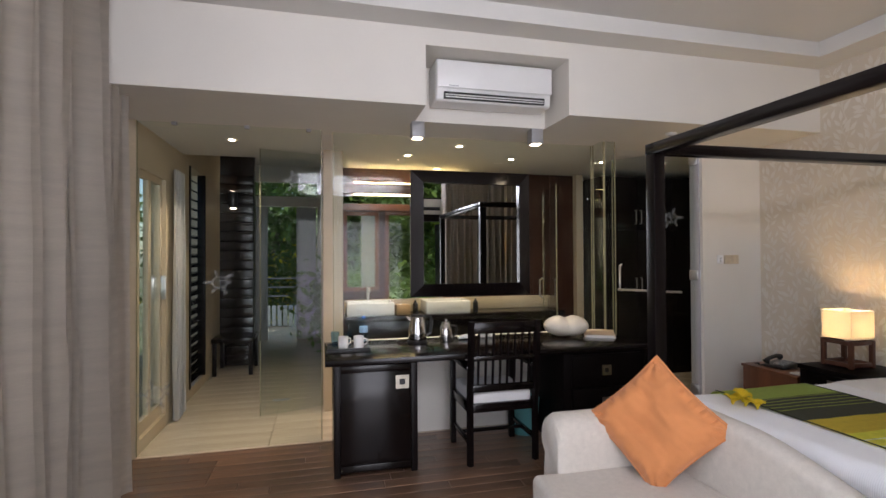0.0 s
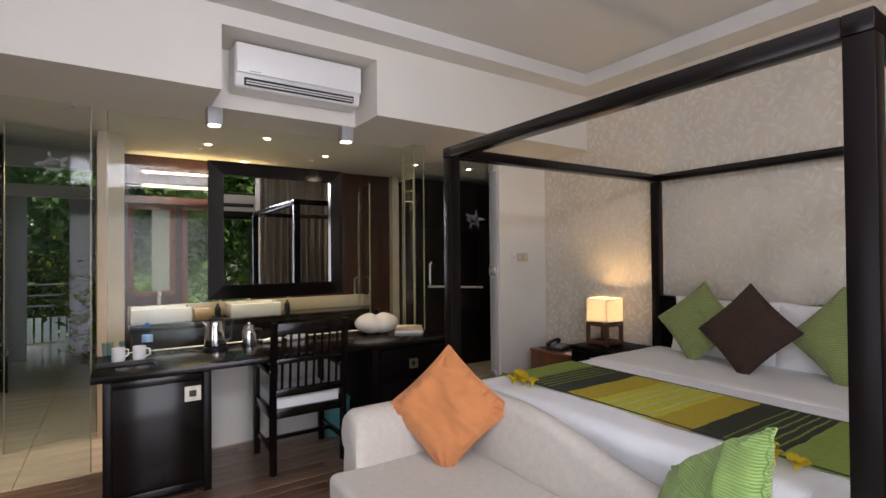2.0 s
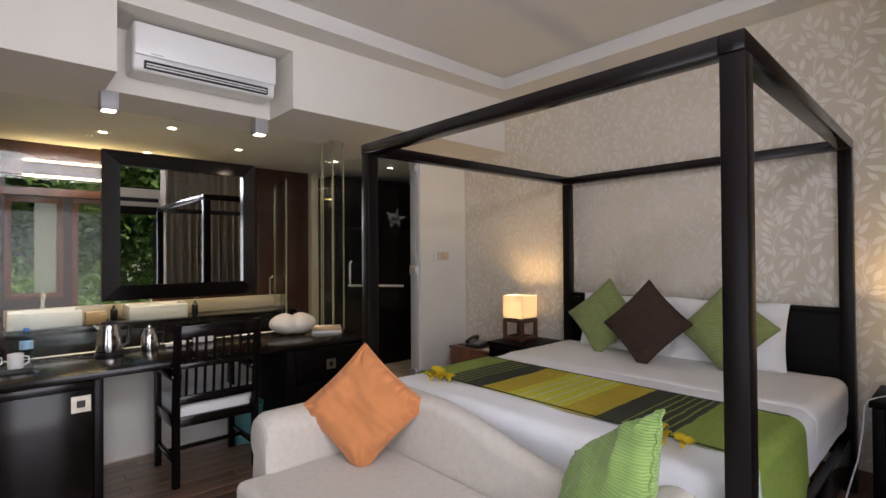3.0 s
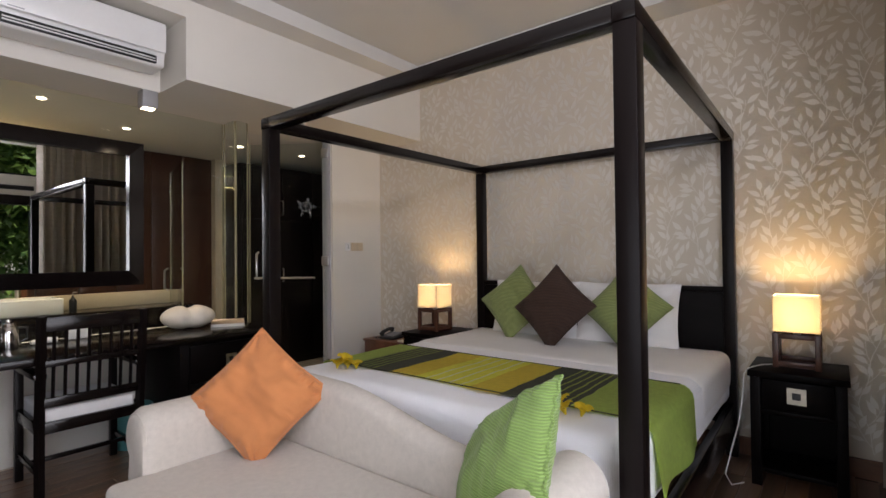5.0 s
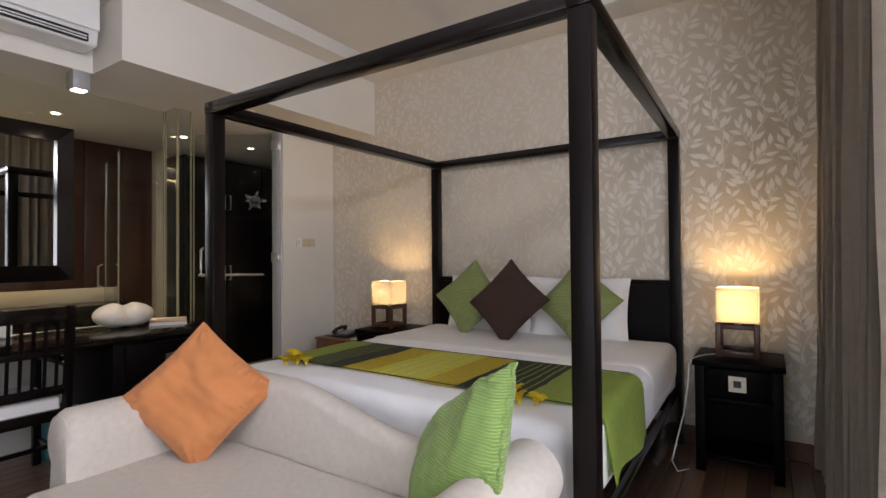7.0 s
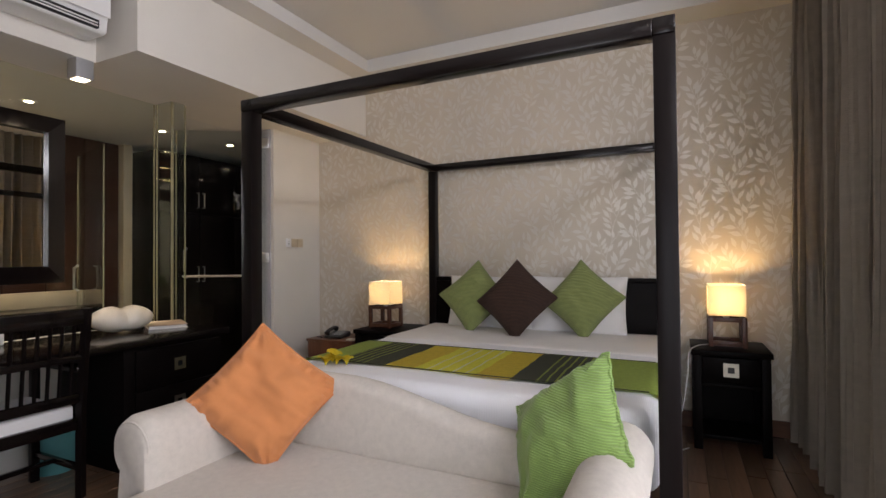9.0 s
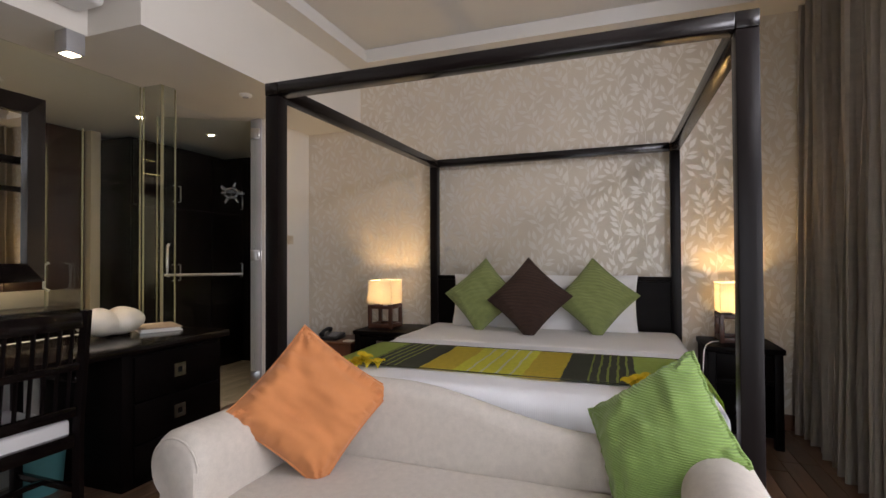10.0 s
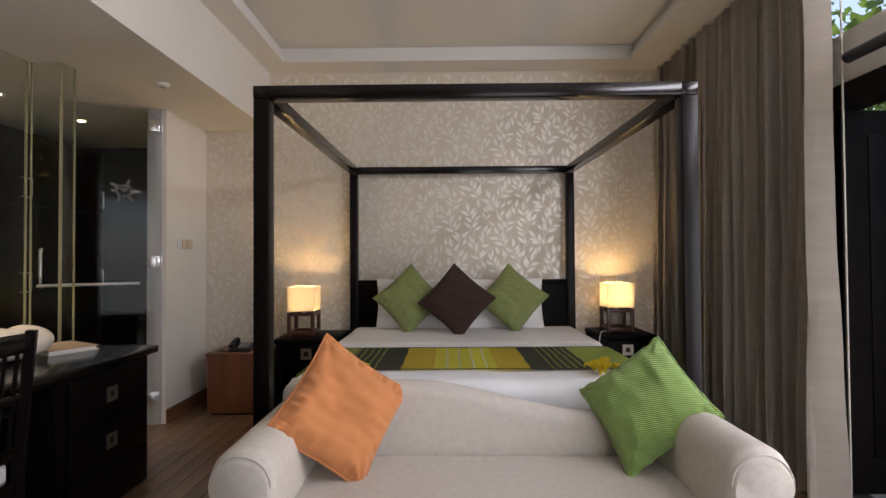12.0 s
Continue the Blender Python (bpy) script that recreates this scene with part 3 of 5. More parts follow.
def runner_cloth():
    """Woven bands across the bed: green, charcoal, ochre and yellow with broken pale streaks."""
    m = mat("woven_runner", (1, 1, 1), 0.85, scale=40, vary=0.14, bump=0.5, bump_scale=340, fine=0.9)
    n, l = m.node_tree.nodes, m.node_tree.links
    b = n["Principled BSDF"]
    tc = n.new("ShaderNodeTexCoord")
    sx = n.new("ShaderNodeSeparateXYZ")
    l.new(tc.outputs["Object"], sx.inputs[0])
    nz = n.new("ShaderNodeTexNoise")
    nz.inputs["Scale"].default_value = 9
    l.new(tc.outputs["Object"], nz.inputs[0])
    wob = n.new("ShaderNodeMath")
    wob.operation = "MULTIPLY_ADD"
    l.new(nz.outputs[0], wob.inputs[0])
    wob.inputs[1].default_value = 0.022
    l.new(sx.outputs["Y"], wob.inputs[2])
    rng = n.new("ShaderNodeMapRange")
    rng.inputs["From Min"].default_value, rng.inputs["From Max"].default_value = 0.0, 2.5
    l.new(wob.outputs[0], rng.inputs[0])
    ramp = n.new("ShaderNodeValToRGB")
    ramp.color_ramp.interpolation = "CONSTANT"
    G, C, O, Y = (0.45, 0.57, 0.12), (0.085, 0.09, 0.06), (0.80, 0.63, 0.07), (0.90, 0.86, 0.10)
    stops = [(0.0, G), (0.59, C), (0.91, O), (1.09, Y), (1.43, O), (1.61, C), (1.93, G)]
    el = ramp.color_ramp.elements
    while len(el) < len(stops):
        el.new(0.5)
    for e, (p, c) in zip(el, stops):
        e.position, e.color = p / 2.5, (*c, 1)
    l.new(rng.outputs[0], ramp.inputs[0])

    def streaks(a, b_, freq, wid, colour, prev):
        mask = n.new("ShaderNodeMath")
        mask.operation = "COMPARE"
        l.new(sx.outputs["Y"], mask.inputs[0])
        mask.inputs[1].default_value, mask.inputs[2].default_value = (a + b_) / 2, (b_ - a) / 2
        sc = n.new("ShaderNodeMath")
        sc.operation = "MULTIPLY"
        l.new(wob.outputs[0], sc.inputs[0])
        sc.inputs[1].default_value = freq
        fr = n.new("ShaderNodeMath")
        fr.operation = "FRACT"
        l.new(sc.outputs[0], fr.inputs[0])
        ls = n.new("ShaderNodeMath")
        ls.operation = "LESS_THAN"
        l.new(fr.outputs[0], ls.inputs[0])
        ls.inputs[1].default_value = wid
        mu = n.new("ShaderNodeMath")
        mu.operation = "MULTIPLY"
        l.new(mask.outputs[0], mu.inputs[0])
        l.new(ls.outputs[0], mu.inputs[1])
        mx = n.new("ShaderNodeMix")
        mx.data_type = "RGBA"
        l.new(mu.outputs[0], mx.inputs["Factor"])
        l.new(prev, mx.inputs["A"])
        mx.inputs["B"].default_value = (*colour, 1)
        return mx.outputs["Result"]
    col = streaks(0.59, 0.79, 24, 0.26, (0.38, 0.46, 0.10), ramp.outputs[0])
    col = streaks(1.73, 1.93, 24, 0.26, (0.38, 0.46, 0.10), col)
    col = streaks(1.13, 1.41, 14, 0.17, (0.9, 0.9, 0.62), col)
    vm = [x for x in n if x.type == "VECT_MATH"][0]
    l.new(col, vm.inputs[0])
    return m


runner = drape("bed_runner", 1.94, 2.59, BY0 + 0.07, BY1 - 0.085, MT + 0.004, 0.27, 0.3, runner_cloth(), label="woven runner in green, charcoal, ochre and yellow bands")


bm = bmesh.new()
for x in (1.952, 2.578):
    box(x - 0.006, x + 0.006, BY0 + 0.12, BY1 - 0.12, MT + 0.0085, MT + 0.011, 0.001, 1, bm)
part("woven_hem", bm, mat("dark_hem", (0.05, 0.055, 0.03), 0.9, scale=80, vary=0.3), runner, "dark stitched hem")
part("top_sheet", soft_box(2.75, BX1 - 0.075, BY0 + 0.063, BY1 - 0.078, 0.42, MT + 0.006, 0.068, 12, 0.004, 4), M_PILLOW, mattress, "folded-back white top sheet")


def cushion_mesh(size, thick, n=22, seed=1, ear=0.05, wrinkle=0.006, sag=0.0):
    """A plump square cushion in its own x-y plane, with pulled-in sides and pointed corners."""
    bm = bmesh.new()
    layers = []
    for side in (1, -1):
        grid = []
        for j in range(n + 1):
            row = []
            for i in range(n + 1):
                u, v = 2 * i / n - 1, 2 * j / n - 1
                px = size / 2 * u * (1 - ear * (1 - v * v) * abs(u) ** 3 + 0.02 * u * u * v * v)
                py = size / 2 * v * (1 - ear * (1 - u * u) * abs(v) ** 3 + 0.02 * u * u * v * v)
                full = max(0, (1 - abs(u) ** 2.6)) ** 0.55 * max(0, (1 - abs(v) ** 2.6)) ** 0.55
                h = side * thick / 2 * full
                w = wrinkle * noise.noise((px * 9 + seed * 3, py * 9, side * 2.0 + seed)) * 2 * full + wrinkle * 0.8 * noise.noise((px * 26 + seed, py * 8, seed)) * full ** 0.5
                cu, cv = 1 - abs(u), 1 - abs(v)
                fold = math.exp(-(cu * cu + cv * cv) / 0.22) * math.sin(11 * math.atan2(cv, cu + 1e-6) + seed + (2 if u > 0 else 0) + (v > 0)) * min(1, 6 * min(cu, cv))
                pull = math.exp(-(min(cu, cv) / 0.16) ** 2) * math.sin((px - py) * 95 + seed * 2) * min(1, 8 * min(cu, cv))
                near = math.exp(-(min(cu, cv) / 0.22) ** 2) * min(1, 9 * min(cu, cv))
                along = py if cu < cv else px
                crease = near * noise.noise((along * 55 + seed * 5, min(cu, cv) * 1.5, seed * 1.7 + (u > 0) + 2 * (v > 0))) * 1.6
                drape = abs(noise.noise(((px + py) * 6 + seed, (px - py) * 2.2, seed * 0.7))) * full
                w += wrinkle * (0.75 * fold + 0.15 * pull + 0.9 * crease - 0.6 * drape)
                row.append(bm.verts.new((px, py, h + side * w)))
            grid.append(row)
        layers.append(grid)
        for a, b in zip(grid, grid[1:]):
            for i in range(n):
                f = (a[i], a[i + 1], b[i + 1], b[i])
                bm.faces.new(f if side > 0 else f[::-1])
    bmesh.ops.remove_doubles(bm, verts=bm.verts, dist=0.0004)
    return bm


def seam_ring(size, ear=0.05, n=22, r=0.004, ruffle=0.0, seed=0):
    pts = []
    for k in range(4 * n + 1):
        s, f = divmod(k % (4 * n), n)
        a = 2 * f / n - 1
        u, v = ((a, -1), (1, a), (-a, 1), (-1, -a))[s]
        px = size / 2 * u * (1 - ear * (1 - v * v) * abs(u) ** 3 + 0.02 * u * u * v * v)
        py = size / 2 * v * (1 - ear * (1 - u * u) * abs(v) ** 3 + 0.02 * u * u * v * v)
        pts.append((px * (1 + ruffle * 0.4 * math.sin(k * 1.7)), py * (1 + ruffle * 0.4 * math.sin(k * 1.7)), ruffle * 0.3 * math.sin(k * 2.1 + seed)))
    return tube(pts, r, 6)


def frame_of(centre, up, across):
    """A pose whose x and y run along the sides of a cushion that stands on a corner."""
    u, w = Vector(up).normalized(), Vector(across).normalized()
    nrm = w.cross(u).normalized()
    w = u.cross(nrm)
    r = Matrix((w, u, nrm)).transposed().to_4x4()
    return Matrix.Translation(centre) @ r @ pose(0, 0, 0, 0, 0, 45)


def cushion(centre, up, across, size, thick, material, label, seed, ruffle=0.0, wrinkle=0.006, squash=1.0):
    press = pose(0, 0, 0, 0, 0, -45) @ Matrix.Diagonal((1, squash, 1, 1)) @ pose(0, 0, 0, 0, 0, 45)
    body, ring = cushion_mesh(size, thick, 44, seed, wrinkle=wrinkle), seam_ring(size, r=0.0045 + ruffle * 0.1, ruffle=ruffle, seed=seed)
    for own in (body, ring):
        bmesh.ops.transform(own, matrix=press, verts=own.verts)
    ob = part("cushion", body, material, None, "", frame_of(centre, up, across))
    part("seam", ring, material, ob)
    return tagged(ob, label, "cushion", "scatter cushions")


def white_pillow(centre, size, lean):
    own = cushion_mesh(1.0, 0.17, 24, 5, 0.03, 0.008)
    bmesh.ops.scale(own, vec=(size[0], size[1], 1), verts=own.verts)
    ob = part("pillow", own, M_PILLOW, None, "", Matrix.Translation(centre) @ pose(0, 0, 0, 0, lean, 0) @ Matrix(((0, 0, -1, 0), (-1, 0, 0, 0), (0, 1, 0, 0), (0, 0, 0, 1))))
    return tagged(ob, "plump white cotton pillow against the headboard", "pillow", "white bed pillows")


white_pillow((3.56, 1.59, 0.865), (0.73, 0.44), 12)
white_pillow((3.56, 0.885, 0.865), (0.70, 0.44), 12)
cushion((3.37, 1.66, 0.925), (0.28, -0.03, 0.95), (0.05, -1, 0), 0.415, 0.15, M_GREEN, "olive green ribbed square cushion on the bed", 4)
cushion((3.37, 0.82, 0.925), (0.28, 0.07, 0.95), (-0.05, -1, 0.06), 0.415, 0.15, M_GREEN, "olive green ribbed square cushion on the bed", 6)
cushion((3.24, 1.275, 0.925), (0.33, 0.06, 0.94), (0, -1, 0.1), 0.43, 0.15, M_CHOC, "dark chocolate ribbed square cushion on the bed", 9)

# ---- sofa at the bed's foot ----
sofa = thing("sofa", pose(0, 0, 0), "oatmeal linen sofa with rolled arms and a wavy back", "sofa")
part("base", soft_box(0.80, 1.54, 0.40, 2.0, 0.03, 0.30, 0.02, 6, 0.001), M_LINEN, sofa)
part("seat", soft_box(0.74, 1.47, 0.455, 1.935, 0.27, 0.422, 0.035, 16, 0.003), M_LINEN, sofa)


def sofa_back():
    bm = bmesh.new()
    n = 48
    rings = []
    for k in range(n + 1):
        y = 0.34 + (2.04 - 0.34) * k / n
        s = min(1, max(0, (y - 0.72) / (1.5 - 0.72)))
        s = s * s * (3 - 2 * s)
        top = 0.60 + 0.125 * s + 0.012 * math.sin((y - 1.5) * 1.5)
        ring = []
        for q in range(9):
            a = math.pi * q / 8
            ring.append((1.525 - 0.06 * math.cos(a), y, top - 0.055 + 0.055 * math.sin(a)))
        ring = [(1.46, y, 0.3)] + ring + [(1.58, y, 0.05), (1.48, y, 0.05)]
        rings.append([bm.verts.new(p) for p in ring])
    m = len(rings[0])
    for a, b in zip(rings, rings[1:]):
        for i in range(m):
            bm.faces.new((a[i], b[i], b[(i + 1) % m], a[(i + 1) % m]))
    bm.faces.new(rings[0])
    bm.faces.new(rings[-1][::-1])
    bmesh.ops.recalc_face_normals(bm, faces=bm.faces)
    return bm


part("backrest", sofa_back(), M_LINEN, sofa)


def rolled_arm(yc, out):
    """A roll along x over a waisted panel; out is the side that faces away."""
    bm = bmesh.new()
    prof = []
    for q in range(25):
        a = -0.3 * math.pi + 1.3 * math.pi * q / 24
        prof.append((math.cos(a) * 0.105, 0.565 + math.sin(a) * 0.105))
    prof = [(0.075, 0.03), (0.075, 0.38)] + prof + [(-0.105, 0.38), (-0.105, 0.03)]
    rings = []
    xs = [0.87, 0.873, 0.88, 0.892, 0.91, 0.93] + [0.93 + 0.62 * k / 12 for k in range(1, 13)]
    for x in xs:
        s = 1 - 0.16 * max(0, (0.91 - x) / 0.04) ** 2 if x < 0.91 else 1.0
        rings.append([bm.verts.new((x, yc + out * p * s, 0.4 + (z - 0.4) * (s if z > 0.4 else 1))) for p, z in prof])
    m = len(prof)
    for a, b in zip(rings, rings[1:]):
        for i in range(m - 1):
            bm.faces.new((a[i], b[i], b[i + 1], a[i + 1]))
    bm.faces.new(rings[0])
    bm.faces.new(rings[-1][::-1])
    bmesh.ops.recalc_face_normals(bm, faces=bm.faces)
    ring = [(0.879, yc + out * p * 0.915, 0.4 + (z - 0.4) * 0.915) for p, z in prof[2:-2]]
    return bm, tube(ring, 0.0035, 6)


for yc, out in ((2.0, 1), (0.38, -1)):
    b1, b2 = rolled_arm(yc, out)
    arm = part("armrest", b1, M_LINEN, sofa)
    part("piping", b2, M_LINEN, arm)
cushion((1.29, 1.765, 0.668), (0.126, 0.15, 0.542), (0.395, -0.462, 0.0), 0.447, 0.15, M_ORANGE, "orange cotton square cushion leaning in the sofa corner", 2, wrinkle=0.017, squash=0.95)
cushion((1.39, 0.535, 0.66), (0.15, -0.125, 0.26), (-0.31, -0.455, 0.06), 0.395, 0.17, M_GREEN2, "bright green ribbed cushion with a ruffled edge on the sofa", 7, ruffle=0.018, wrinkle=0.010, squash=1.08)

# ---- night tables, lamps, telephone ----


def pull_plate(parent, m, s=0.07):
    """Square metal pull with a dark square hollow."""
    bm = bmesh.new()
    for a, b, c, d in ((-1, 1, 0.45, 1), (-1, 1, -1, -0.45), (-1, -0.45, -0.45, 0.45), (0.45, 1, -0.45, 0.45)):
        box(a * s / 2, b * s / 2, -0.006, 0.0, c * s / 2, d * s / 2, bm=bm)
    ob = part("pull", bm, M_NICKEL, parent, "square aged nickel pull", m, False)
    part("hollow", box(-0.22 * s, 0.22 * s, -0.002, 0.0, -0.22 * s, 0.22 * s), M_BLACK, ob, smooth=False)
    return ob


def night_table(x0, y0, y1, h, label):
    t = thing("night_table", pose(x0, (y0 + y1) / 2, 0), label, "night table", "night tables")
    w, d = (y1 - y0) / 2, EAST - 0.02 - x0
    part("tabletop", box(-0.012, d, -w - 0.012, w + 0.012, h - 0.035, h, 0.004), M_TABLE, t)
    for a in (0.0, d - 0.05):
        for s in (-1, 1):
            part("leg", box(a, a + 0.05, s * w - (0.05 if s > 0 else 0), s * w + (0 if s > 0 else 0.05), 0, h - 0.035, 0.003), M_TABLE, t)
    for s in (-1, 1):
        part("side_panel", box(0.052, d - 0.052, s * (w - 0.008) - 0.006, s * (w - 0.008) + 0.006, 0.05, h - 0.036), M_TABLE, t)
    # added dark board, hides the wall so the gap below the drawer goes black
    part("dark_gap_board", box(d - 0.03, d - 0.015, -w + 0.052, w - 0.052, 0.05, h - 0.036), M_TABLE, t)
    dr = part("drawer", box(0.006, 0.03, -w + 0.053, w - 0.053, h - 0.205, h - 0.045, 0.003), M_TABLE, t)
    part("drawer_box", box(0.03, d - 0.04, -w + 0.06, w - 0.06, h - 0.2, h - 0.06), M_TABLE, dr)
    part("stretcher", box(0.005, 0.035, -w + 0.051, w - 0.051, h - 0.235, h - 0.208, 0.003), M_TABLE, t)
    part("shelf", box(0.055, d - 0.035, -w + 0.016, w - 0.016, 0.06, 0.085, 0.003), M_TABLE, t)
    pull_plate(dr, pose(0.006, 0, h - 0.12, 0, 0, -90), 0.085)
    return t


night_table(3.25, 2.235, 2.72, 0.625, "dark-stained night table with one drawer and a square pull")
night_table(3.30, -0.306, 0.118, 0.635, "dark-stained night table with one drawer and a square pull")


def shade_material():
    m = bpy.data.materials.new("paper_shade")
    m.use_nodes = True
    n, l = m.node_tree.nodes, m.node_tree.links
    n.remove(n["Principled BSDF"])
    d = n.new("ShaderNodeBsdfDiffuse")
    t = n.new("ShaderNodeBsdfTranslucent")
    tx = n.new("ShaderNodeTexNoise")
    tx.inputs["Scale"].default_value = 60
    rr = n.new("ShaderNodeValToRGB")
    rr.color_ramp.elements[0].color, rr.color_ramp.elements[1].color = (0.52, 0.50, 0.46, 1), (0.60, 0.58, 0.54, 1)
    l.new(tx.outputs[0], rr.inputs[0])
    l.new(rr.outputs[0], d.inputs[0])
    l.new(rr.outputs[0], t.inputs[0])
    mx = n.new("ShaderNodeMixShader")
    mx.inputs[0].default_value = 0.6
    l.new(d.outputs[0], mx.inputs[1])
    l.new(t.outputs[0], mx.inputs[2])
    l.new(mx.outputs[0], n["Material Output"].inputs[0])
    return m


M_SHADE = shade_material()


def table_lamp(x, y, z):
    t = thing("table_lamp", pose(x, y, z), "lit square cream lamp on an open reddish wood frame", "table lamp", "bedside lamps")
    s, h0, h1 = 0.097, 0.195, 0.4
    for a in (-1, 1):
        for b in (-1, 1):
            part("leg", box(a * s - 0.014, a * s + 0.014, b * s - 0.014, b * s + 0.014, 0, h0, 0.002), M_LAMPWOOD, t)
    for zz in (0.012, h0 - 0.03):
        for a in (-1, 1):
            part("rail", box(a * s - 0.012, a * s + 0.012, -s + 0.0145, s - 0.0145, zz, zz + 0.026, 0.002), M_LAMPWOOD, t)
            part("rail", box(-s + 0.0145, s - 0.0145, a * s - 0.012, a * s + 0.012, zz, zz + 0.026, 0.002), M_LAMPWOOD, t)
    part("base_board", box(-s + 0.013, s - 0.013, -s + 0.013, s - 0.013, 0.002, 0.014), M_LAMPWOOD, t)
    bm = bmesh.new()
    k = 0.107
    for a in (-1, 1):
        box(a * k - 0.001, a * k + 0.001, -k, k, h0 + 0.008, h1, bm=bm)
        box(-k, k, a * k - 0.001, a * k + 0.001, h0 + 0.008, h1, bm=bm)
    sh = part("shade", bm, M_SHADE, t, "glowing cream paper shade", smooth=False)
    bm = bmesh.new()
    for a in (-1, 1):
        box(a * k - 0.003, a * k + 0.003, -k - 0.003, k + 0.003, h1, h1 + 0.004, bm=bm)
        box(-k - 0.003, k + 0.003, a * k - 0.003, a * k + 0.003, h1 + 0.0005, h1 + 0.0035, bm=bm)
    part("rim", bm, M_PAPERW, sh, smooth=False)
    # plate added to keep the bulb's light off the frame and tabletop
    part("light_stop_plate", box(-k + 0.002, k - 0.002, -k + 0.002, k - 0.002, h0 + 0.008, h0 + 0.012), M_PAPERW, sh, "added cream plate that blocks the bulb's light below the shade", smooth=False)
    part("socket", lathe([(0.018, h0 - 0.02), (0.018, h0 + 0.03), (0.012, h0 + 0.04)]), M_WHITE, t)
    part("bulb", lathe([(0.012, h0 + 0.04), (0.014, h0 + 0.07), (0.024, h0 + 0.09), (0.024, h0 + 0.12), (0.012, h0 + 0.135), (0.003, h0 + 0.138)], 16), M_BULB, t, "glowing bulb")
    lamp("bedside_bulb", "POINT", pose(x, y, z + h0 + 0.11), 15.0, (1, 0.66, 0.27), radius=0.04)
    return t


table_lamp(3.50, 2.563, 0.625)
table_lamp(3.55, -0.09, 0.635)
tagged(part("power_cord", tube([(3.52, 0.0, 0.64), (3.45, 0.07, 0.641), (3.36, 0.105, 0.642), (3.30, 0.125, 0.64), (3.275, 0.142, 0.61), (3.265, 0.15, 0.48), (3.25, 0.17, 0.33), (3.23, 0.2, 0.2), (3.2, 0.23, 0.06), (3.2, 0.2, 0.008), (3.27, 0.15, 0.008)], 0.004, 8), M_WHITE), "white lamp cord hanging from the night table", "cord")

bx = thing("side_box", pose(0, 0, 0), "low brown wooden box table beside the bed", "box table")
part("body", box(3.32, 3.72, 2.80, 3.30, 0.02, 0.478, 0.003), M_BROWN, bx)
part("lid", box(3.31, 3.725, 2.795, 3.31, 0.478, 0.50, 0.003), M_BROWN, bx)
part("plinth", box(3.34, 3.7, 2.82, 3.28, 0.0, 0.022), M_BLACK, bx)

ph = thing("telephone", pose(3.47, 3.08, 0.50, 0, 0, 8), "black desk telephone on the box table", "telephone")
bm = box(-0.09, 0.10, -0.09, 0.09, 0.0, 0.05, 0.012, 3)
for v in bm.verts:
    if v.co.x < 0 and v.co.z > 0.03:
        v.co.z -= 0.025
part("base", bm, M_BLACK, ph)
part("handset", tube([(-0.08, 0.06, 0.045), (-0.05, 0.06, 0.07), (0.05, 0.06, 0.085), (0.09, 0.06, 0.07)], [0.026, 0.016, 0.016, 0.026], 12), M_BLACK, ph)
for r in range(4):
    for c in range(3):
        part("key", box(-0.06 + r * 0.03, -0.04 + r * 0.03, -0.06 + c * 0.028, -0.04 + c * 0.028, 0.03, 0.043 + r * 0.004, 0.002, 1), M_GREY, ph)
part("cord", tube([(-0.08 - 0.02 * math.sin(k * 0.3), 0.09 + 0.006 * math.cos(k * 1.9) + k * 0.0035, 0.012 + 0.006 * math.sin(k * 1.9)) for k in range(22)], 0.004, 6), M_BLACK, ph)
tagged(part("note_pad", box(3.36, 3.43, 2.82, 2.90, 0.50, 0.512, 0.001), M_PAPERW), "small white note pad on the box table", "note pad")

# switches on the cream wall
for k, x in enumerate((3.305, 3.39, 3.468)):
    s = 0.028 if k == 0 else 0.037
    sw = part("wall_switch" if k else "wall_socket", box(x - s, x + s, SWY - 0.009, SWY, 1.35, 1.43, 0.003), M_WHITE if k == 0 else M_STONE)
    tagged(sw, "white plastic wall socket" if k == 0 else "cream plastic light switch with one rocker", "switch", "wall plates")
    part("rocker", box(x - 0.022, x + 0.022, SWY - 0.013, SWY - 0.009, 1.364, 1.416, 0.002), M_WHITE if k == 0 else M_STONE, sw)
    if k == 0:
        for dz in (-0.012, 0.012):
            part("pin_hole", box(x - 0.005, x + 0.005, SWY - 0.0138, SWY - 0.013, 1.385 + dz, 1.395 + dz), M_BLACK, sw)

# ---- desk, chair and mirror ----
DX0, DX1, DY0 = -0.185, 2.22, 3.045
desk = thing("desk", pose(0, 0, 0), "long glossy dark-stained desk with a drawer pedestal", "desk")
part("desktop", box(DX0, DX1, DY0, 3.755, 0.725, 0.765, 0.005), M_DARK2, desk)
part("pedestal", box(1.52, 2.19, DY0 + 0.05, 3.74, 0.0, 0.724, 0.003), M_TABLE, desk)
for z0, z1 in ((0.46, 0.70), (0.235, 0.45), (0.03, 0.225)):
    dr = part("drawer", box(1.58, 2.16, DY0 + 0.03, DY0 + 0.05, z0, z1, 0.003), M_TABLE, desk)
    if z0 > 0.1:
        pull_plate(dr, pose(1.86, DY0 + 0.03, (z0 + z1) / 2), 0.075)
cab = thing("minibar_cabinet", pose(0, 0, 0), "dark-stained minibar cabinet with one door under the desk", "cabinet")
part("body", box(-0.13, 0.42, DY0 + 0.035, 3.70, 0.02, 0.722, 0.004), M_DARK2, cab)
dr = part("door", box(-0.085, 0.375, DY0 + 0.015, DY0 + 0.035, 0.075, 0.675, 0.003), M_DARK2, cab)
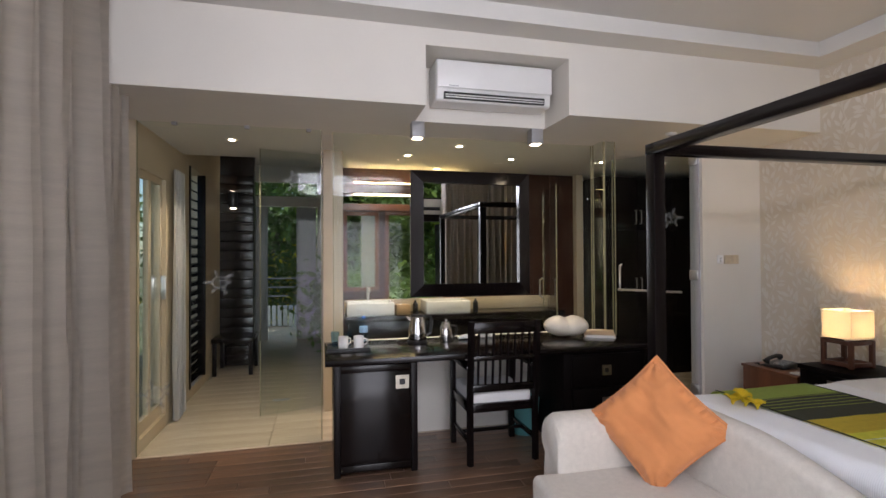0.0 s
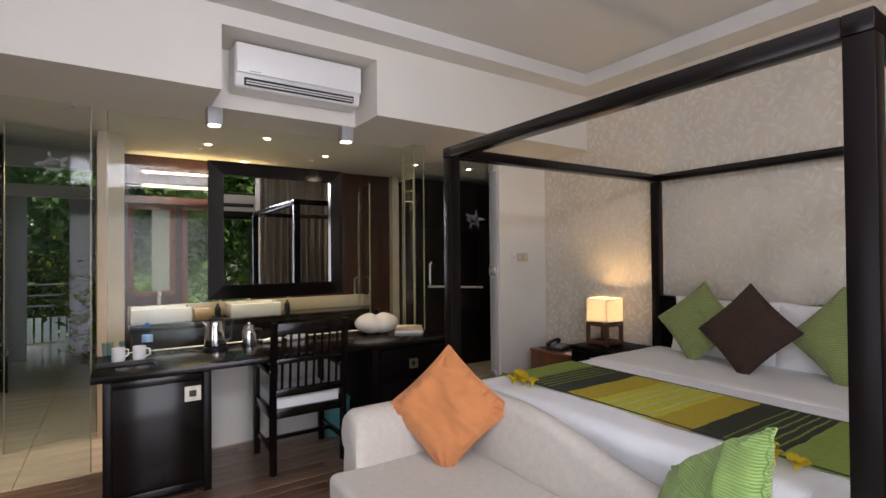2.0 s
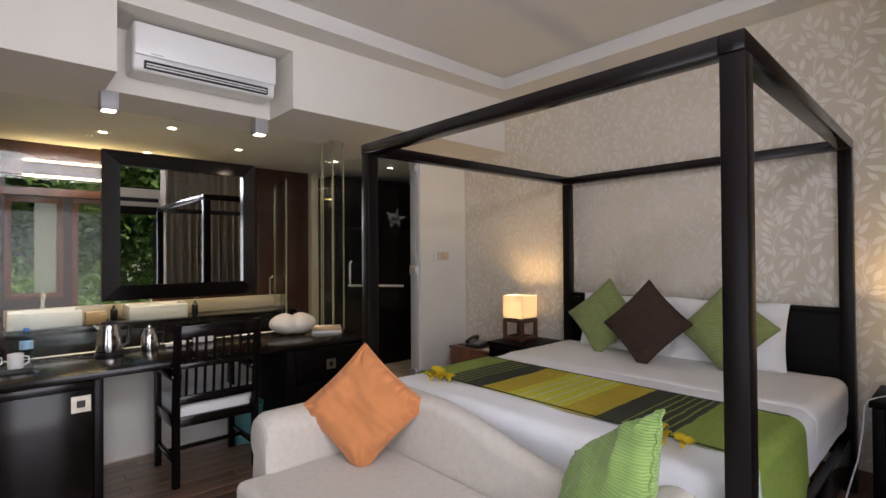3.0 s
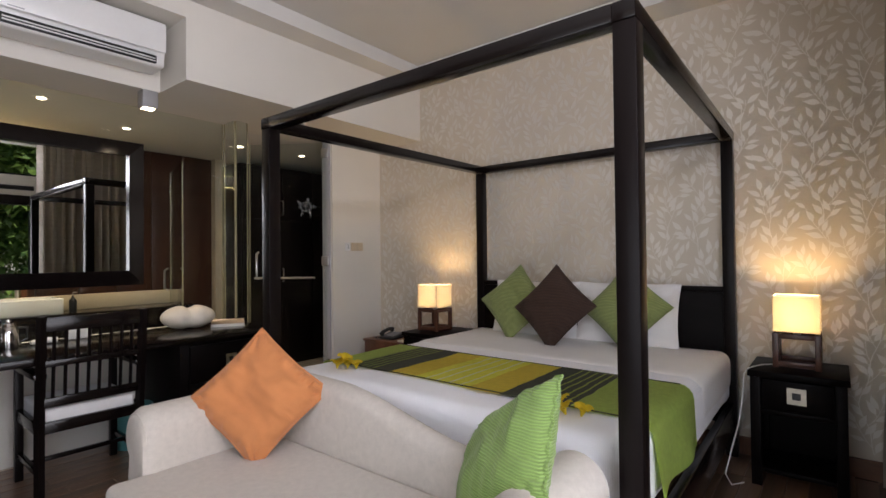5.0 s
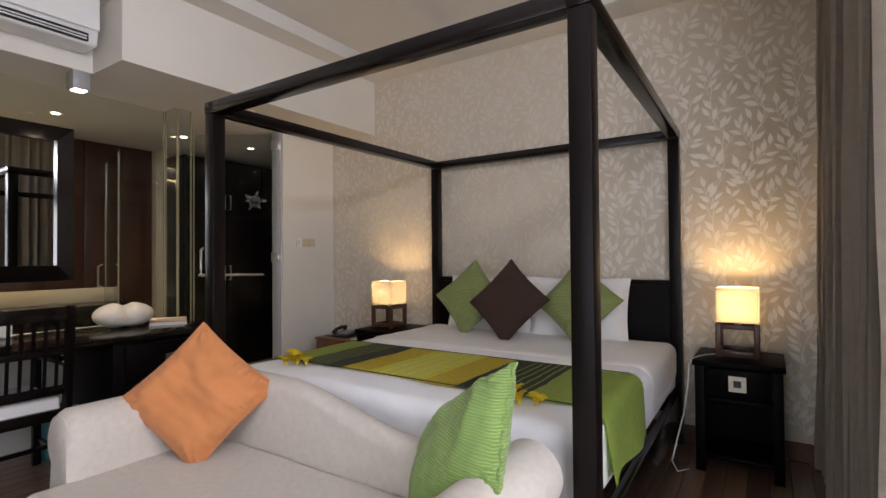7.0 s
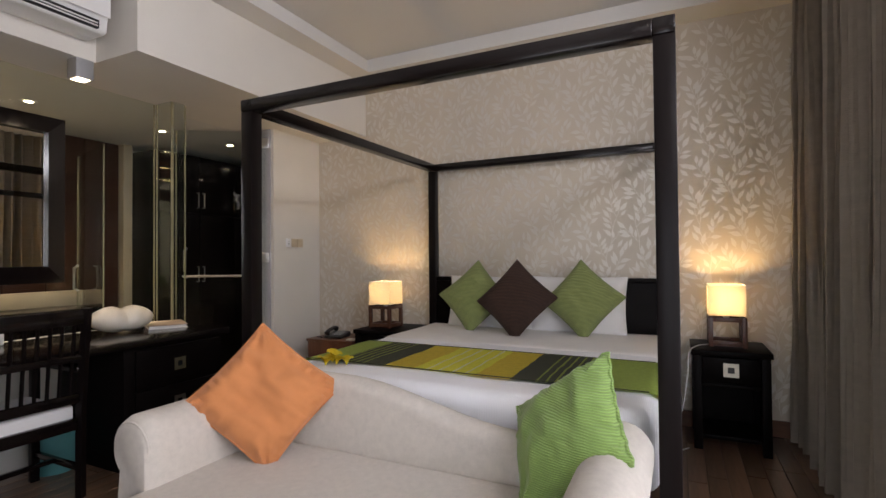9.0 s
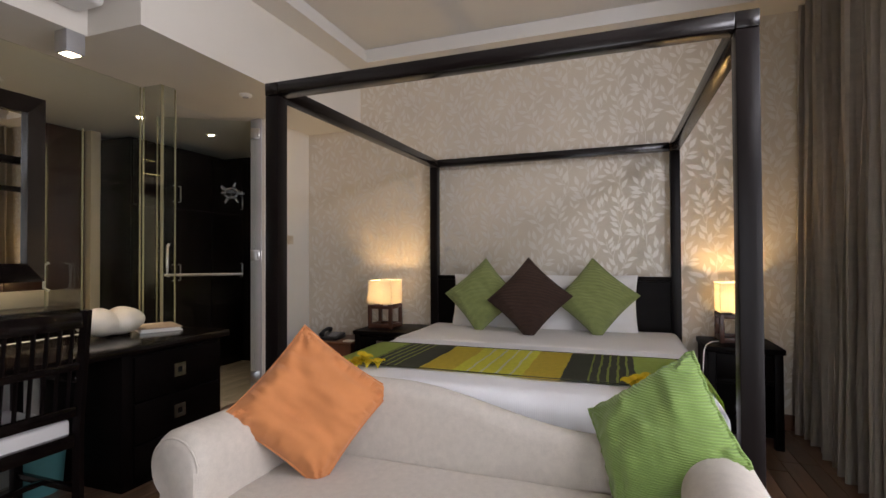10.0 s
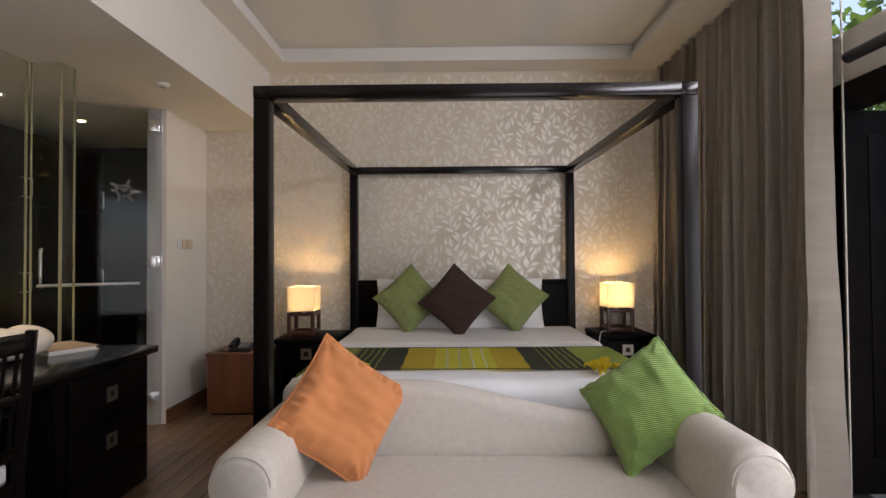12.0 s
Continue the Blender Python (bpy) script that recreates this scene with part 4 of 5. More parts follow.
pull_plate(dr, pose(0.318, DY0 + 0.015, 0.60), 0.088)
for a in (-0.13, 0.377):
    part("stile", box(a, a + 0.043, DY0 + 0.008, DY0 + 0.034, 0.0, 0.722, 0.003), M_DARK, cab)
for a in (0.03, 0.677):
    part("rail", box(-0.086, 0.376, DY0 + 0.01, DY0 + 0.034, a, a + 0.043, 0.003), M_DARK2, cab)

mir = thing("mirror", pose(1.025, GY - 0.002, 1.622), "large square mirror in a wide dark wooden frame", "mirror")
S, B = 0.523, 0.105
for q in range(4):
    bm = bmesh.new()
    o, i = S, S - B
    pts = [(-o, 0, -o), (o, 0, -o), (i, 0, -i), (-i, 0, -i)]
    fr = [(-o, -0.022, -o), (o, -0.022, -o), (i, -0.05, -i), (-i, -0.05, -i)]
    a = [bm.verts.new(p) for p in pts]
    b = [bm.verts.new(p) for p in fr]
    bm.faces.new(a)
    bm.faces.new(b[::-1])
    for k in range(4):
        bm.faces.new((a[k], b[k], b[(k + 1) % 4], a[(k + 1) % 4]))
    bmesh.ops.recalc_face_normals(bm, faces=bm.faces)
    ob = part("frame_side", bm, M_DARK2, mir, smooth=False)
    ob.matrix_basis = pose(0, 0, 0, 0, 90 * q, 0)
part("mirror_glass", box(-S + B - 0.005, S - B + 0.005, -0.02, -0.014, -S + B - 0.005, S - B + 0.005), M_MIRROR, mir, "clear mirror glass", smooth=False)


def chair():
    t = thing("armchair", pose(1.02, 3.03, 0, 0, 0, 0), "dark wooden slat-back armchair with a white seat pad", "chair")
    W, D = 0.24, 0.47
    for s in (-1, 1):
        part("back_leg", tube([(s * W, 0.0, 0.0), (s * W, 0.0, 0.45), (s * W, -0.05, 0.99)], 0.024, 4), M_DARK, t)
        part("front_leg", box(s * W - 0.02, s * W + 0.02, D - 0.04, D, 0, 0.655, 0.003), M_DARK, t)
        part("armrest", box(s * W - 0.03, s * W + 0.03, -0.02, D + 0.02, 0.655, 0.685, 0.006), M_DARK2, t)
        part("side_stretcher", box(s * W - 0.012, s * W + 0.012, 0.02, D - 0.04, 0.14, 0.17, 0.002), M_DARK2, t)
        part("side_rail", box(s * W - 0.015, s * W + 0.015, 0.02, D - 0.04, 0.36, 0.42, 0.002), M_DARK2, t)
    part("seat_rail", box(-W + 0.02, W - 0.02, -0.012, 0.018, 0.36, 0.42, 0.003), M_DARK2, t)
    part("seat_rail", box(-W + 0.021, W - 0.021, D - 0.035, D - 0.005, 0.36, 0.42, 0.003), M_DARK2, t)
    part("cross_stretcher", box(-W + 0.012, W - 0.012, 0.22, 0.245, 0.145, 0.168, 0.002), M_DARK2, t)
    part("seat", soft_box(-W + 0.02, W - 0.02, 0.018, D + 0.005, 0.40, 0.485, 0.02, 6, 0.002), M_PILLOW, t, "white padded seat")

    def at(z):
        return -0.05 * (z - 0.45) / 0.54
    for z, hh in ((0.525, 0.05), (0.735, 0.035), (0.945, 0.075)):
        part("back_rail", box(-W + 0.015, W - 0.015, at(z) - 0.012, at(z) + 0.012, z - hh / 2, z + hh / 2, 0.004), M_DARK2, t)
    for k in range(8):
        x = -W + 0.055 + k * (2 * W - 0.11) / 7
        part("back_slat", tube([(x, at(0.53), 0.53), (x, at(0.93), 0.93)], 0.0085, 4), M_DARK, t)
    return t


chair()

# things on the desk
tray = tagged(part("tray", box(-0.165, 0.13, 3.31, 3.56, 0.765, 0.777, 0.004), M_BLACK), "black serving tray on the desk", "tray")
for s in (0, 1):
    part("tray_lip", box(-0.165, 0.13, 3.31 + s * 0.24, 3.32 + s * 0.24, 0.777, 0.79, 0.003), M_BLACK, tray)


def mug(x, y, r):
    t = tagged(part("mug", lathe([(0.028, 0), (0.036, 0.004), (0.037, 0.085), (0.033, 0.085), (0.032, 0.01), (0.0, 0.01)][:5]), M_CERAMIC, None, "", pose(x, y, 0.777, 0, 0, r)), "white ceramic mug on the tray", "mug", "mugs")
    part("handle", tube([(0.036, 0, 0.07), (0.06, 0, 0.065), (0.062, 0, 0.035), (0.036, 0, 0.02)], 0.005, 6), M_CERAMIC, t)


mug(-0.055, 3.40, 30)
mug(0.055, 3.40, -20)
for x, y in ((-0.11, 3.48), (-0.02, 3.50)):
    g = tagged(part("drinking_glass", lathe([(0.025, 0), (0.032, 0.11), (0.030, 0.11), (0.024, 0.006)]), M_WATER, None, "", pose(x, y, 0.777)), "clear upturned drinking glass on the tray", "glass", "drinking glasses")
bt = tagged(part("water_bottle", lathe([(0.03, 0), (0.032, 0.01), (0.032, 0.06), (0.029, 0.07), (0.032, 0.08), (0.032, 0.14), (0.012, 0.18), (0.012, 0.19)]), M_WATER, None, "", pose(0.11, 3.64, 0.765)), "small clear water bottle with a blue cap on the desk", "bottle")
part("cap", lathe([(0.014, 0.19), (0.014, 0.21), (0.011, 0.212)]), M_CAP, bt, "blue cap")
part("wrapper", lathe([(0.0328, 0.085), (0.0328, 0.13), (0.0326, 0.131)]), mat("pale_blue_wrapper", (0.35, 0.55, 0.75), 0.5), bt, "pale blue wrapper")
kt = thing("kettle", pose(0.52, 3.57, 0.765), "brushed steel electric kettle on the desk", "kettle")
part("base", lathe([(0.078, 0), (0.08, 0.015), (0.07, 0.022)]), M_BLACK, kt)
part("body", lathe([(0.072, 0.024), (0.074, 0.03), (0.07, 0.10), (0.058, 0.19), (0.054, 0.2)], 36), M_STEEL, kt)
part("lid", lathe([(0.054, 0.2), (0.045, 0.215), (0.015, 0.22), (0.012, 0.235), (0.002, 0.236)]), M_BLACK, kt)
part("handle", tube([(0.05, 0, 0.2), (0.10, 0, 0.205), (0.115, 0, 0.17), (0.105, 0, 0.07), (0.07, 0, 0.05)], 0.012, 8), M_BLACK, kt)
part("spout", tube([(-0.05, 0, 0.17), (-0.085, 0, 0.2)], [0.022, 0.008], 8), M_STEEL, kt)
tp = thing("teapot", pose(0.75, 3.57, 0.765), "small polished steel flask pot with a black handle", "teapot")
part("body", lathe([(0.05, 0), (0.052, 0.008), (0.05, 0.09), (0.04, 0.125), (0.034, 0.132)]), M_STEEL, tp)
part("lid", lathe([(0.036, 0.132), (0.03, 0.15), (0.012, 0.158), (0.01, 0.172), (0.002, 0.175)]), M_STEEL, tp)
part("handle", tube([(0.045, 0, 0.12), (0.085, 0, 0.115), (0.085, 0, 0.05), (0.05, 0, 0.03)], 0.007, 8), M_BLACK, tp)
part("power_cord", tube([(-0.07, 0.01, 0.006), (-0.12, -0.01, 0.006), (-0.16, 0.03, 0.006), (-0.12, 0.09, 0.006), (-0.04, 0.13, 0.006)], 0.004, 6), M_BLACK, kt)
tagged(part("hair_dryer", tube([(0.86, 3.60, 0.78), (0.92, 3.61, 0.787), (0.99, 3.59, 0.784)], [0.012, 0.02, 0.016], 10), M_WHITE), "white remote handset lying on the desk", "handset")
tagged(part("notice_card", box(1.05, 1.19, 3.64, 3.67, 0.765, 0.85, 0.01), M_PAPERW), "white card holder on the desk", "card holder")


def coco_nut():
    """A double-lobed palm nut: two egg shapes grown together with a cleft."""
    bm = bmesh.new()
    bmesh.ops.create_uvsphere(bm, u_segments=48, v_segments=28, radius=1)
    for v in bm.verts:
        x, y, z = v.co
        cleft = math.exp(-(x / 0.2) ** 2)
        s = 1 - 0.3 * cleft * (0.35 + 0.65 * max(0, 0.3 + z * 0.7 - y * 0.4))
        v.co = (x * 0.185, y * 0.135 * s * (1 + 0.06 * abs(x)), 0.09 + z * 0.09 * s)
    return bm


tagged(part("palm_nut", coco_nut(), M_CREAM, None, "", pose(1.76, 3.51, 0.765, 0, 0, -12)), "cream double-lobed palm nut on the desk", "ornament")
bk = thing("guest_book", pose(2.06, 3.50, 0.765, 0, 0, -28), "open white ring folder lying on the desk", "folder")
part("cover", box(-0.12, 0.12, -0.15, 0.15, 0.0, 0.004), M_PAPERW, bk)
part("page_block", box(-0.115, 0.11, -0.145, 0.145, 0.004, 0.02, 0.002), M_PAPERW, bk)
part("cover_top", box(-0.12, 0.12, -0.15, 0.15, 0.021, 0.025, 0.001), mat("tan_cover", (0.42, 0.32, 0.22), 0.45, scale=9, vary=0.15), bk, "tan printed cover")
bin_ = tagged(part("waste_bin", lathe([(0.1, 0), (0.105, 0.01), (0.125, 0.28), (0.12, 0.28), (0.1, 0.015)]), M_TEAL, None, "", pose(1.40, 3.55, 0)), "teal plastic waste bin under the desk", "bin")

# ---- air conditioner, spots and downlights ----
ac = thing("air_conditioner", pose(1.01, 3.335, 2.53), "white wall air conditioner in the beam's notch", "air conditioner")
bm = box(-0.44, 0.44, -0.235, 0.0, 0.0, 0.285, 0.02, 4)
for v in bm.verts:
    if v.co.z < 0.1 and v.co.y < -0.1:
        v.co.y += 0.04 * (0.1 - v.co.z) / 0.1
part("body", bm, M_WHITE, ac)
part("front_panel", box(-0.432, 0.432, -0.242, -0.234, 0.085, 0.275, 0.004), M_WHITE, ac)
part("air_outlet", box(-0.38, 0.38, -0.225, -0.17, 0.014, 0.06, 0.002), M_BLACK, ac, "dark air outlet")
for z in (0.02, 0.036):
    part("louvre", box(-0.37, 0.37, -0.232, -0.222, z, z + 0.006), M_WHITE, ac)
part("status_mark", box(-0.35, -0.28, -0.2425, -0.242, 0.095, 0.102), M_GREY, ac)


def spot_box(x, y):
    t = thing("ceiling_spot", pose(x, y, SOFFIT), "small square grey surface spotlight on the soffit", "spotlight", "desk spotlights")
    part("housing", box(-0.048, 0.048, -0.048, 0.048, -0.115, 0.0, 0.003), M_GREY, t)
    part("lens", box(-0.034, 0.034, -0.034, 0.034, -0.118, -0.1152, 0.001), M_DOWN, t, "warm glowing lens")
    lamp("spot_light", "SPOT", pose(x, y, SOFFIT - 0.125), 11, (1, 0.82, 0.58), cone=95, radius=0.03)


spot_box(0.49, 3.385)
spot_box(1.44, 3.385)


def downlight(x, y, lit=0.0):
    t = thing("downlight", pose(x, y, SOFFIT), "recessed round ceiling downlight, lit", "downlight", "bathroom downlights")
    part("trim", lathe([(0.055, -0.004), (0.055, 0.0), (0.04, -0.001)], 24), M_WHITE, t)
    part("lens", lathe([(0.028, -0.006), (0.028, -0.002), (0.02, -0.002)], 20), M_DOWN, t, "warm glowing lens")
    if lit:
        lamp("downlight_lamp", "SPOT", pose(x, y, SOFFIT - 0.012), lit, (1, 0.82, 0.58), cone=110, radius=0.03)


for x, y, p in ((1.01, 4.07, 34), (1.70, 4.54, 24), (2.71, 4.48, 10), (0.62, 4.57, 34), (1.07, 5.25, 0), (-0.94, 4.24, 50), (3.4, 4.4, 0)):
    downlight(x, y, p)
det = thing("smoke_detector", pose(2.565, 3.23, SOFFIT), "small white ceiling sensor on the soffit", "sensor")
part("body", lathe([(0.03, -0.02), (0.04, -0.016), (0.045, -0.002), (0.045, 0)], 20), M_WHITE, det)
part("slot", lathe([(0.02, -0.024), (0.022, -0.02), (0.02, -0.0195)], 16), M_GREY, det)

# ---- bathroom fittings seen through the glass ----


def timber_window(name, x0, x1, z0, z1, y, satin, label):
    w = thing(name, pose(0, 0, 0), label, "window")
    w["kind"] = "structure"
    f = 0.045
    for a, b, c, d in ((x0, x1, z1 - f, z1), (x0, x1, z0, z0 + f), (x0, x0 + f, z0 + f, z1 - f), (x1 - f, x1, z0 + f, z1 - f)):
        part("window_frame", box(a, b, y, y + 0.06, c, d, 0.003), M_BROWN, w)
    p = part("pane", box(x0 + f, x1 - f, y + 0.025, y + 0.031, z0 + f, z1 - f), M_GLASS, w, smooth=False)
    p.visible_shadow = False
    if satin:
        p = part("satin_pane", box((x0 + x1) / 2, x1 - f, y + 0.015, y + 0.021, z0 + f, z1 - f), M_SATIN, w, "satin glass half", smooth=False)
        p.visible_shadow = False
    return w


timber_window("window_1", 0.03, 0.43, 1.04, 1.94, 5.41, True, "brown timber bathroom window with a satin half")
timber_window("window_2", 0.50, 1.2, 0.75, 1.95, 5.41, False, "brown timber bathroom window onto the garden")
structure("trim_lintel", box(0.0, 1.35, 5.37, 5.4, 1.95, 2.02, 0.004), M_BROWN, "brown timber lintel over the bathroom windows", "trim")
structure("trim_pelmet", box(0.0, 1.5, 5.3, 5.4, 2.13, 2.25, 0.004), M_BROWN, "brown timber pelmet with hidden strip lights", "trim")
for z in (2.124, 2.256):
    st = thing("cove_light", pose(0.75, 5.34, z), "warm linear cove light on the pelmet", "cove light", "cove lights")
    part("diffuser", box(-0.6, 0.6, -0.02, 0.02, -0.004, 0.006, 0.002), M_COVE, st, "warm glowing strip")
van = thing("vanity", pose(0, 0, 0), "dark stone vanity shelf under the bathroom windows", "vanity")
part("worktop", box(0.02, 2.3, 4.55, 5.0, 0.80, 0.85, 0.003), M_DARK2, van)
part("front", box(0.04, 2.28, 4.6, 4.62, 0.45, 0.80, 0.003), M_DARK2, van)
part("splash_panel", box(0.02, 2.3, 4.96, 5.0, 0.85, 0.98, 0.003), M_STONE, van)
for s in (0.06, 2.2):
    part("support", box(s, s + 0.05, 4.62, 4.98, 0.0, 0.80, 0.003), M_DARK, van)


def basin(x):
    t = thing("washbasin", pose(x, 4.76, 0.85), "white rectangular vessel washbasin on the vanity", "washbasin", "washbasins")
    bm = box(-0.23, 0.23, -0.16, 0.16, 0.0, 0.13, 0.012, 3)
    top = max(bm.faces, key=lambda f: f.calc_center_median().z * (f.normal.z > 0.9) * f.calc_area())
    r = bmesh.ops.inset_region(bm, faces=[top], thickness=0.02)
    bmesh.ops.translate(bm, vec=(0, 0, -0.08), verts=top.verts)
    part("bowl", bm, M_CERAMIC, t)
    part("tap", tube([(0, 0.18, 0.0), (0, 0.18, 0.22), (0, 0.16, 0.25), (0, 0.08, 0.25), (0, 0.06, 0.22)], 0.014, 10), M_CHROME, t, "chrome tap")


basin(0.26)
basin(1.04)
tagged(part("tissue_box", box(0.52, 0.66, 4.66, 4.78, 0.85, 0.95, 0.006), mat("pale_wood", (0.5, 0.33, 0.16), 0.5, scale=12, vary=0.2, stretch=(0.2, 1, 1))), "pale wooden tissue box on the vanity", "tissue box")
for x in (0.72, 1.36):
    bo = tagged(part("soap_bottle", lathe([(0.025, 0), (0.027, 0.01), (0.027, 0.1), (0.01, 0.12), (0.008, 0.14)], 16), M_BLACK, None, "", pose(x, 4.72, 0.85)), "dark soap bottle with a pump on the vanity", "soap bottle", "soap bottles")
    part("pump", tube([(0, 0, 0.14), (0, 0, 0.165), (0.03, 0, 0.165)], 0.004, 6), M_CHROME, bo)
for x in (-1.25, -0.75, -0.3):
    cl = tagged(part("glass_clip", box(x - 0.018, x + 0.018, GY - 0.05, GY - 0.015, SOFFIT - 0.025, SOFFIT, 0.003), M_GREY), "small metal glass clip at the soffit", "clip", "glass clips")
wr = thing("wardrobe", pose(0, 0, 0), "dark-stained wardrobe with chrome bar handles", "wardrobe")
part("body", box(2.96, 4.38, 4.92, 5.50, 0.0, 2.36, 0.003), M_DARK, wr)
for k in range(3):
    for z0, z1 in ((0.08, 1.72), (1.735, 2.35)):
        d = part("door", box(2.97 + k * 0.47, 3.432 + k * 0.47, 4.90, 4.92, z0, z1, 0.003), M_DARK, wr)
        hx = 3.40 + k * 0.47 if k % 2 == 0 else 3.0 + k * 0.47
        hz = 1.0 if z0 < 1 else 1.80
        part("handle", tube([(hx, 4.90, hz), (hx, 4.87, hz), (hx, 4.87, hz + 0.16), (hx, 4.90, hz + 0.16)], 0.006, 8), M_CHROME, d, "chrome bar handle")
pn = thing("panelling", pose(0, 0, 0), "dark reddish timber wall panelling of the bathroom", "panelling")
for k in range(5):
    part("board", box(1.25 + k * 0.32, 1.565 + k * 0.32, 5.36, 5.4, 0.0, 2.42, 0.004), M_PANEL, pn)
sc = thing("shower_screen", pose(2.05, 4.4, 0), "clear glass shower screen with a chrome handle", "shower screen")
p = pane("pane", None, 0.7, 2.1, parent=sc, edge=True)
p.matrix_basis = pose(0, 0, 0.01, 0, 0, 75)
part("handle", tube([(-0.03, 0.1, 1.0), (-0.06, 0.1, 1.02), (-0.06, 0.1, 1.18), (-0.03, 0.1, 1.2)], 0.01, 8), M_CHROME, sc, "chrome loop handle")

# hall: louvres, luggage bench, end doors
lv = thing("louvre_shutter", pose(0, 0, 0), "dark timber louvre shutter in the hall", "shutter")
for a, b in ((5.2, 5.25), (5.85, 5.9)):
    part("stile", box(-1.57, -1.49, a, b, 0.1, 2.36, 0.003), M_DARK, lv)
for k in range(22):
    z = 0.15 + k * 0.1
    ob = part("slat", box(-0.035, 0.035, -0.298, 0.298, -0.005, 0.005, 0.002), M_DARK2, lv)
    ob.matrix_basis = pose(-1.545, 5.55, z, 0, 35, 0)
bn = thing("luggage_bench", pose(0, 0, 0), "dark timber luggage bench against the hall wall", "bench")
part("seat", box(-1.49, -1.02, 6.15, 6.7, 0.40, 0.45, 0.004), M_DARK2, bn)
for x in (-1.48, -1.07):
    for y in (6.17, 6.65):
        part("leg", box(x, x + 0.045, y, y + 0.045, 0, 0.40, 0.003), M_DARK, bn)
sl = thing("timber_slats", pose(0, 0, 0), "dark horizontal timber boarding of the hall wall", "boarding")
for k in range(20):
    part("board", box(-1.498, -1.085, 6.715, 6.748, 0.02 + k * 0.125, 0.132 + k * 0.125, 0.004), M_DARK2, sl)
wl = thing("wall_lamp", pose(-1.33, 6.69, 2.18), "black up-and-down wall light in the hall", "wall light")
part("body", lathe([(0.05, -0.11), (0.055, -0.1), (0.055, 0.1), (0.05, 0.11)], 20), M_BLACK, wl)
part("lens_up", lathe([(0.04, 0.111), (0.04, 0.113), (0.03, 0.114)], 16), M_DOWN, wl)
part("lens_down", lathe([(0.03, -0.114), (0.04, -0.113), (0.04, -0.111)], 16), M_DOWN, wl)
lamp("wall_light_down", "SPOT", pose(-1.33, 6.69, 2.06), 2.5, (1, 0.72, 0.35), cone=50, radius=0.03)
lamp("wall_light_up", "SPOT", pose(-1.33, 6.69, 2.30, 180), 2.5, (1, 0.72, 0.35), cone=50, radius=0.03)
part("bracket", box(-0.03, 0.03, 0.03, 0.06, -0.04, 0.04, 0.003), M_BLACK, wl)
for x0, x1 in ((-1.40, -1.10), (-0.63, -0.30)):
    d = structure("door_hall_end", box(x0, x1, 8.64, 8.675, 0.005, 2.28, 0.004), M_GREY, "grey louvred hall end door standing half open", "door")
gd = structure("door_hall_side", box(-1.57, -1.53, 3.83, 3.87, 0.1, 2.1), M_STONE, "glazed pale side door of the hall", "door")
for a, b, c, d in ((3.87, 4.40, 2.05, 2.1), (3.87, 4.40, 0.1, 0.2), (4.40, 4.44, 0.1, 2.1), (4.11, 4.16, 0.2, 2.05)):
    part("door_frame", box(-1.57, -1.53, a, b, c, d), M_STONE, gd, smooth=False)
for a, b in ((3.871, 4.109), (4.161, 4.399)):
    p = part("pane", box(-1.553, -1.547, a, b, 0.2, 2.05), M_GLASS, gd, smooth=False)
    p.visible_shadow = False
part("door_handle", box(-1.53, -1.49, 4.405, 4.435, 1.08, 1.28, 0.004), M_CHROME, gd, "chrome handle plate")
c4 = curtain("sheer_curtain", 0.0, 0.28, 0.02, 2.2, 4, 0.03, 21, "thin white sheer curtain beside the hall side door")
c4.matrix_world = pose(-1.44, 4.5, 0, 0, 0, 90)
c4.data.materials[0] = M_PILLOW
tagged(part("drain", box(-0.68, -0.52, 4.95, 5.01, 0.001, 0.005, 0.001), M_GREY), "small metal floor drain in the hall", "drain")

# ---- wallpaper print: vines with pointed leaves ----


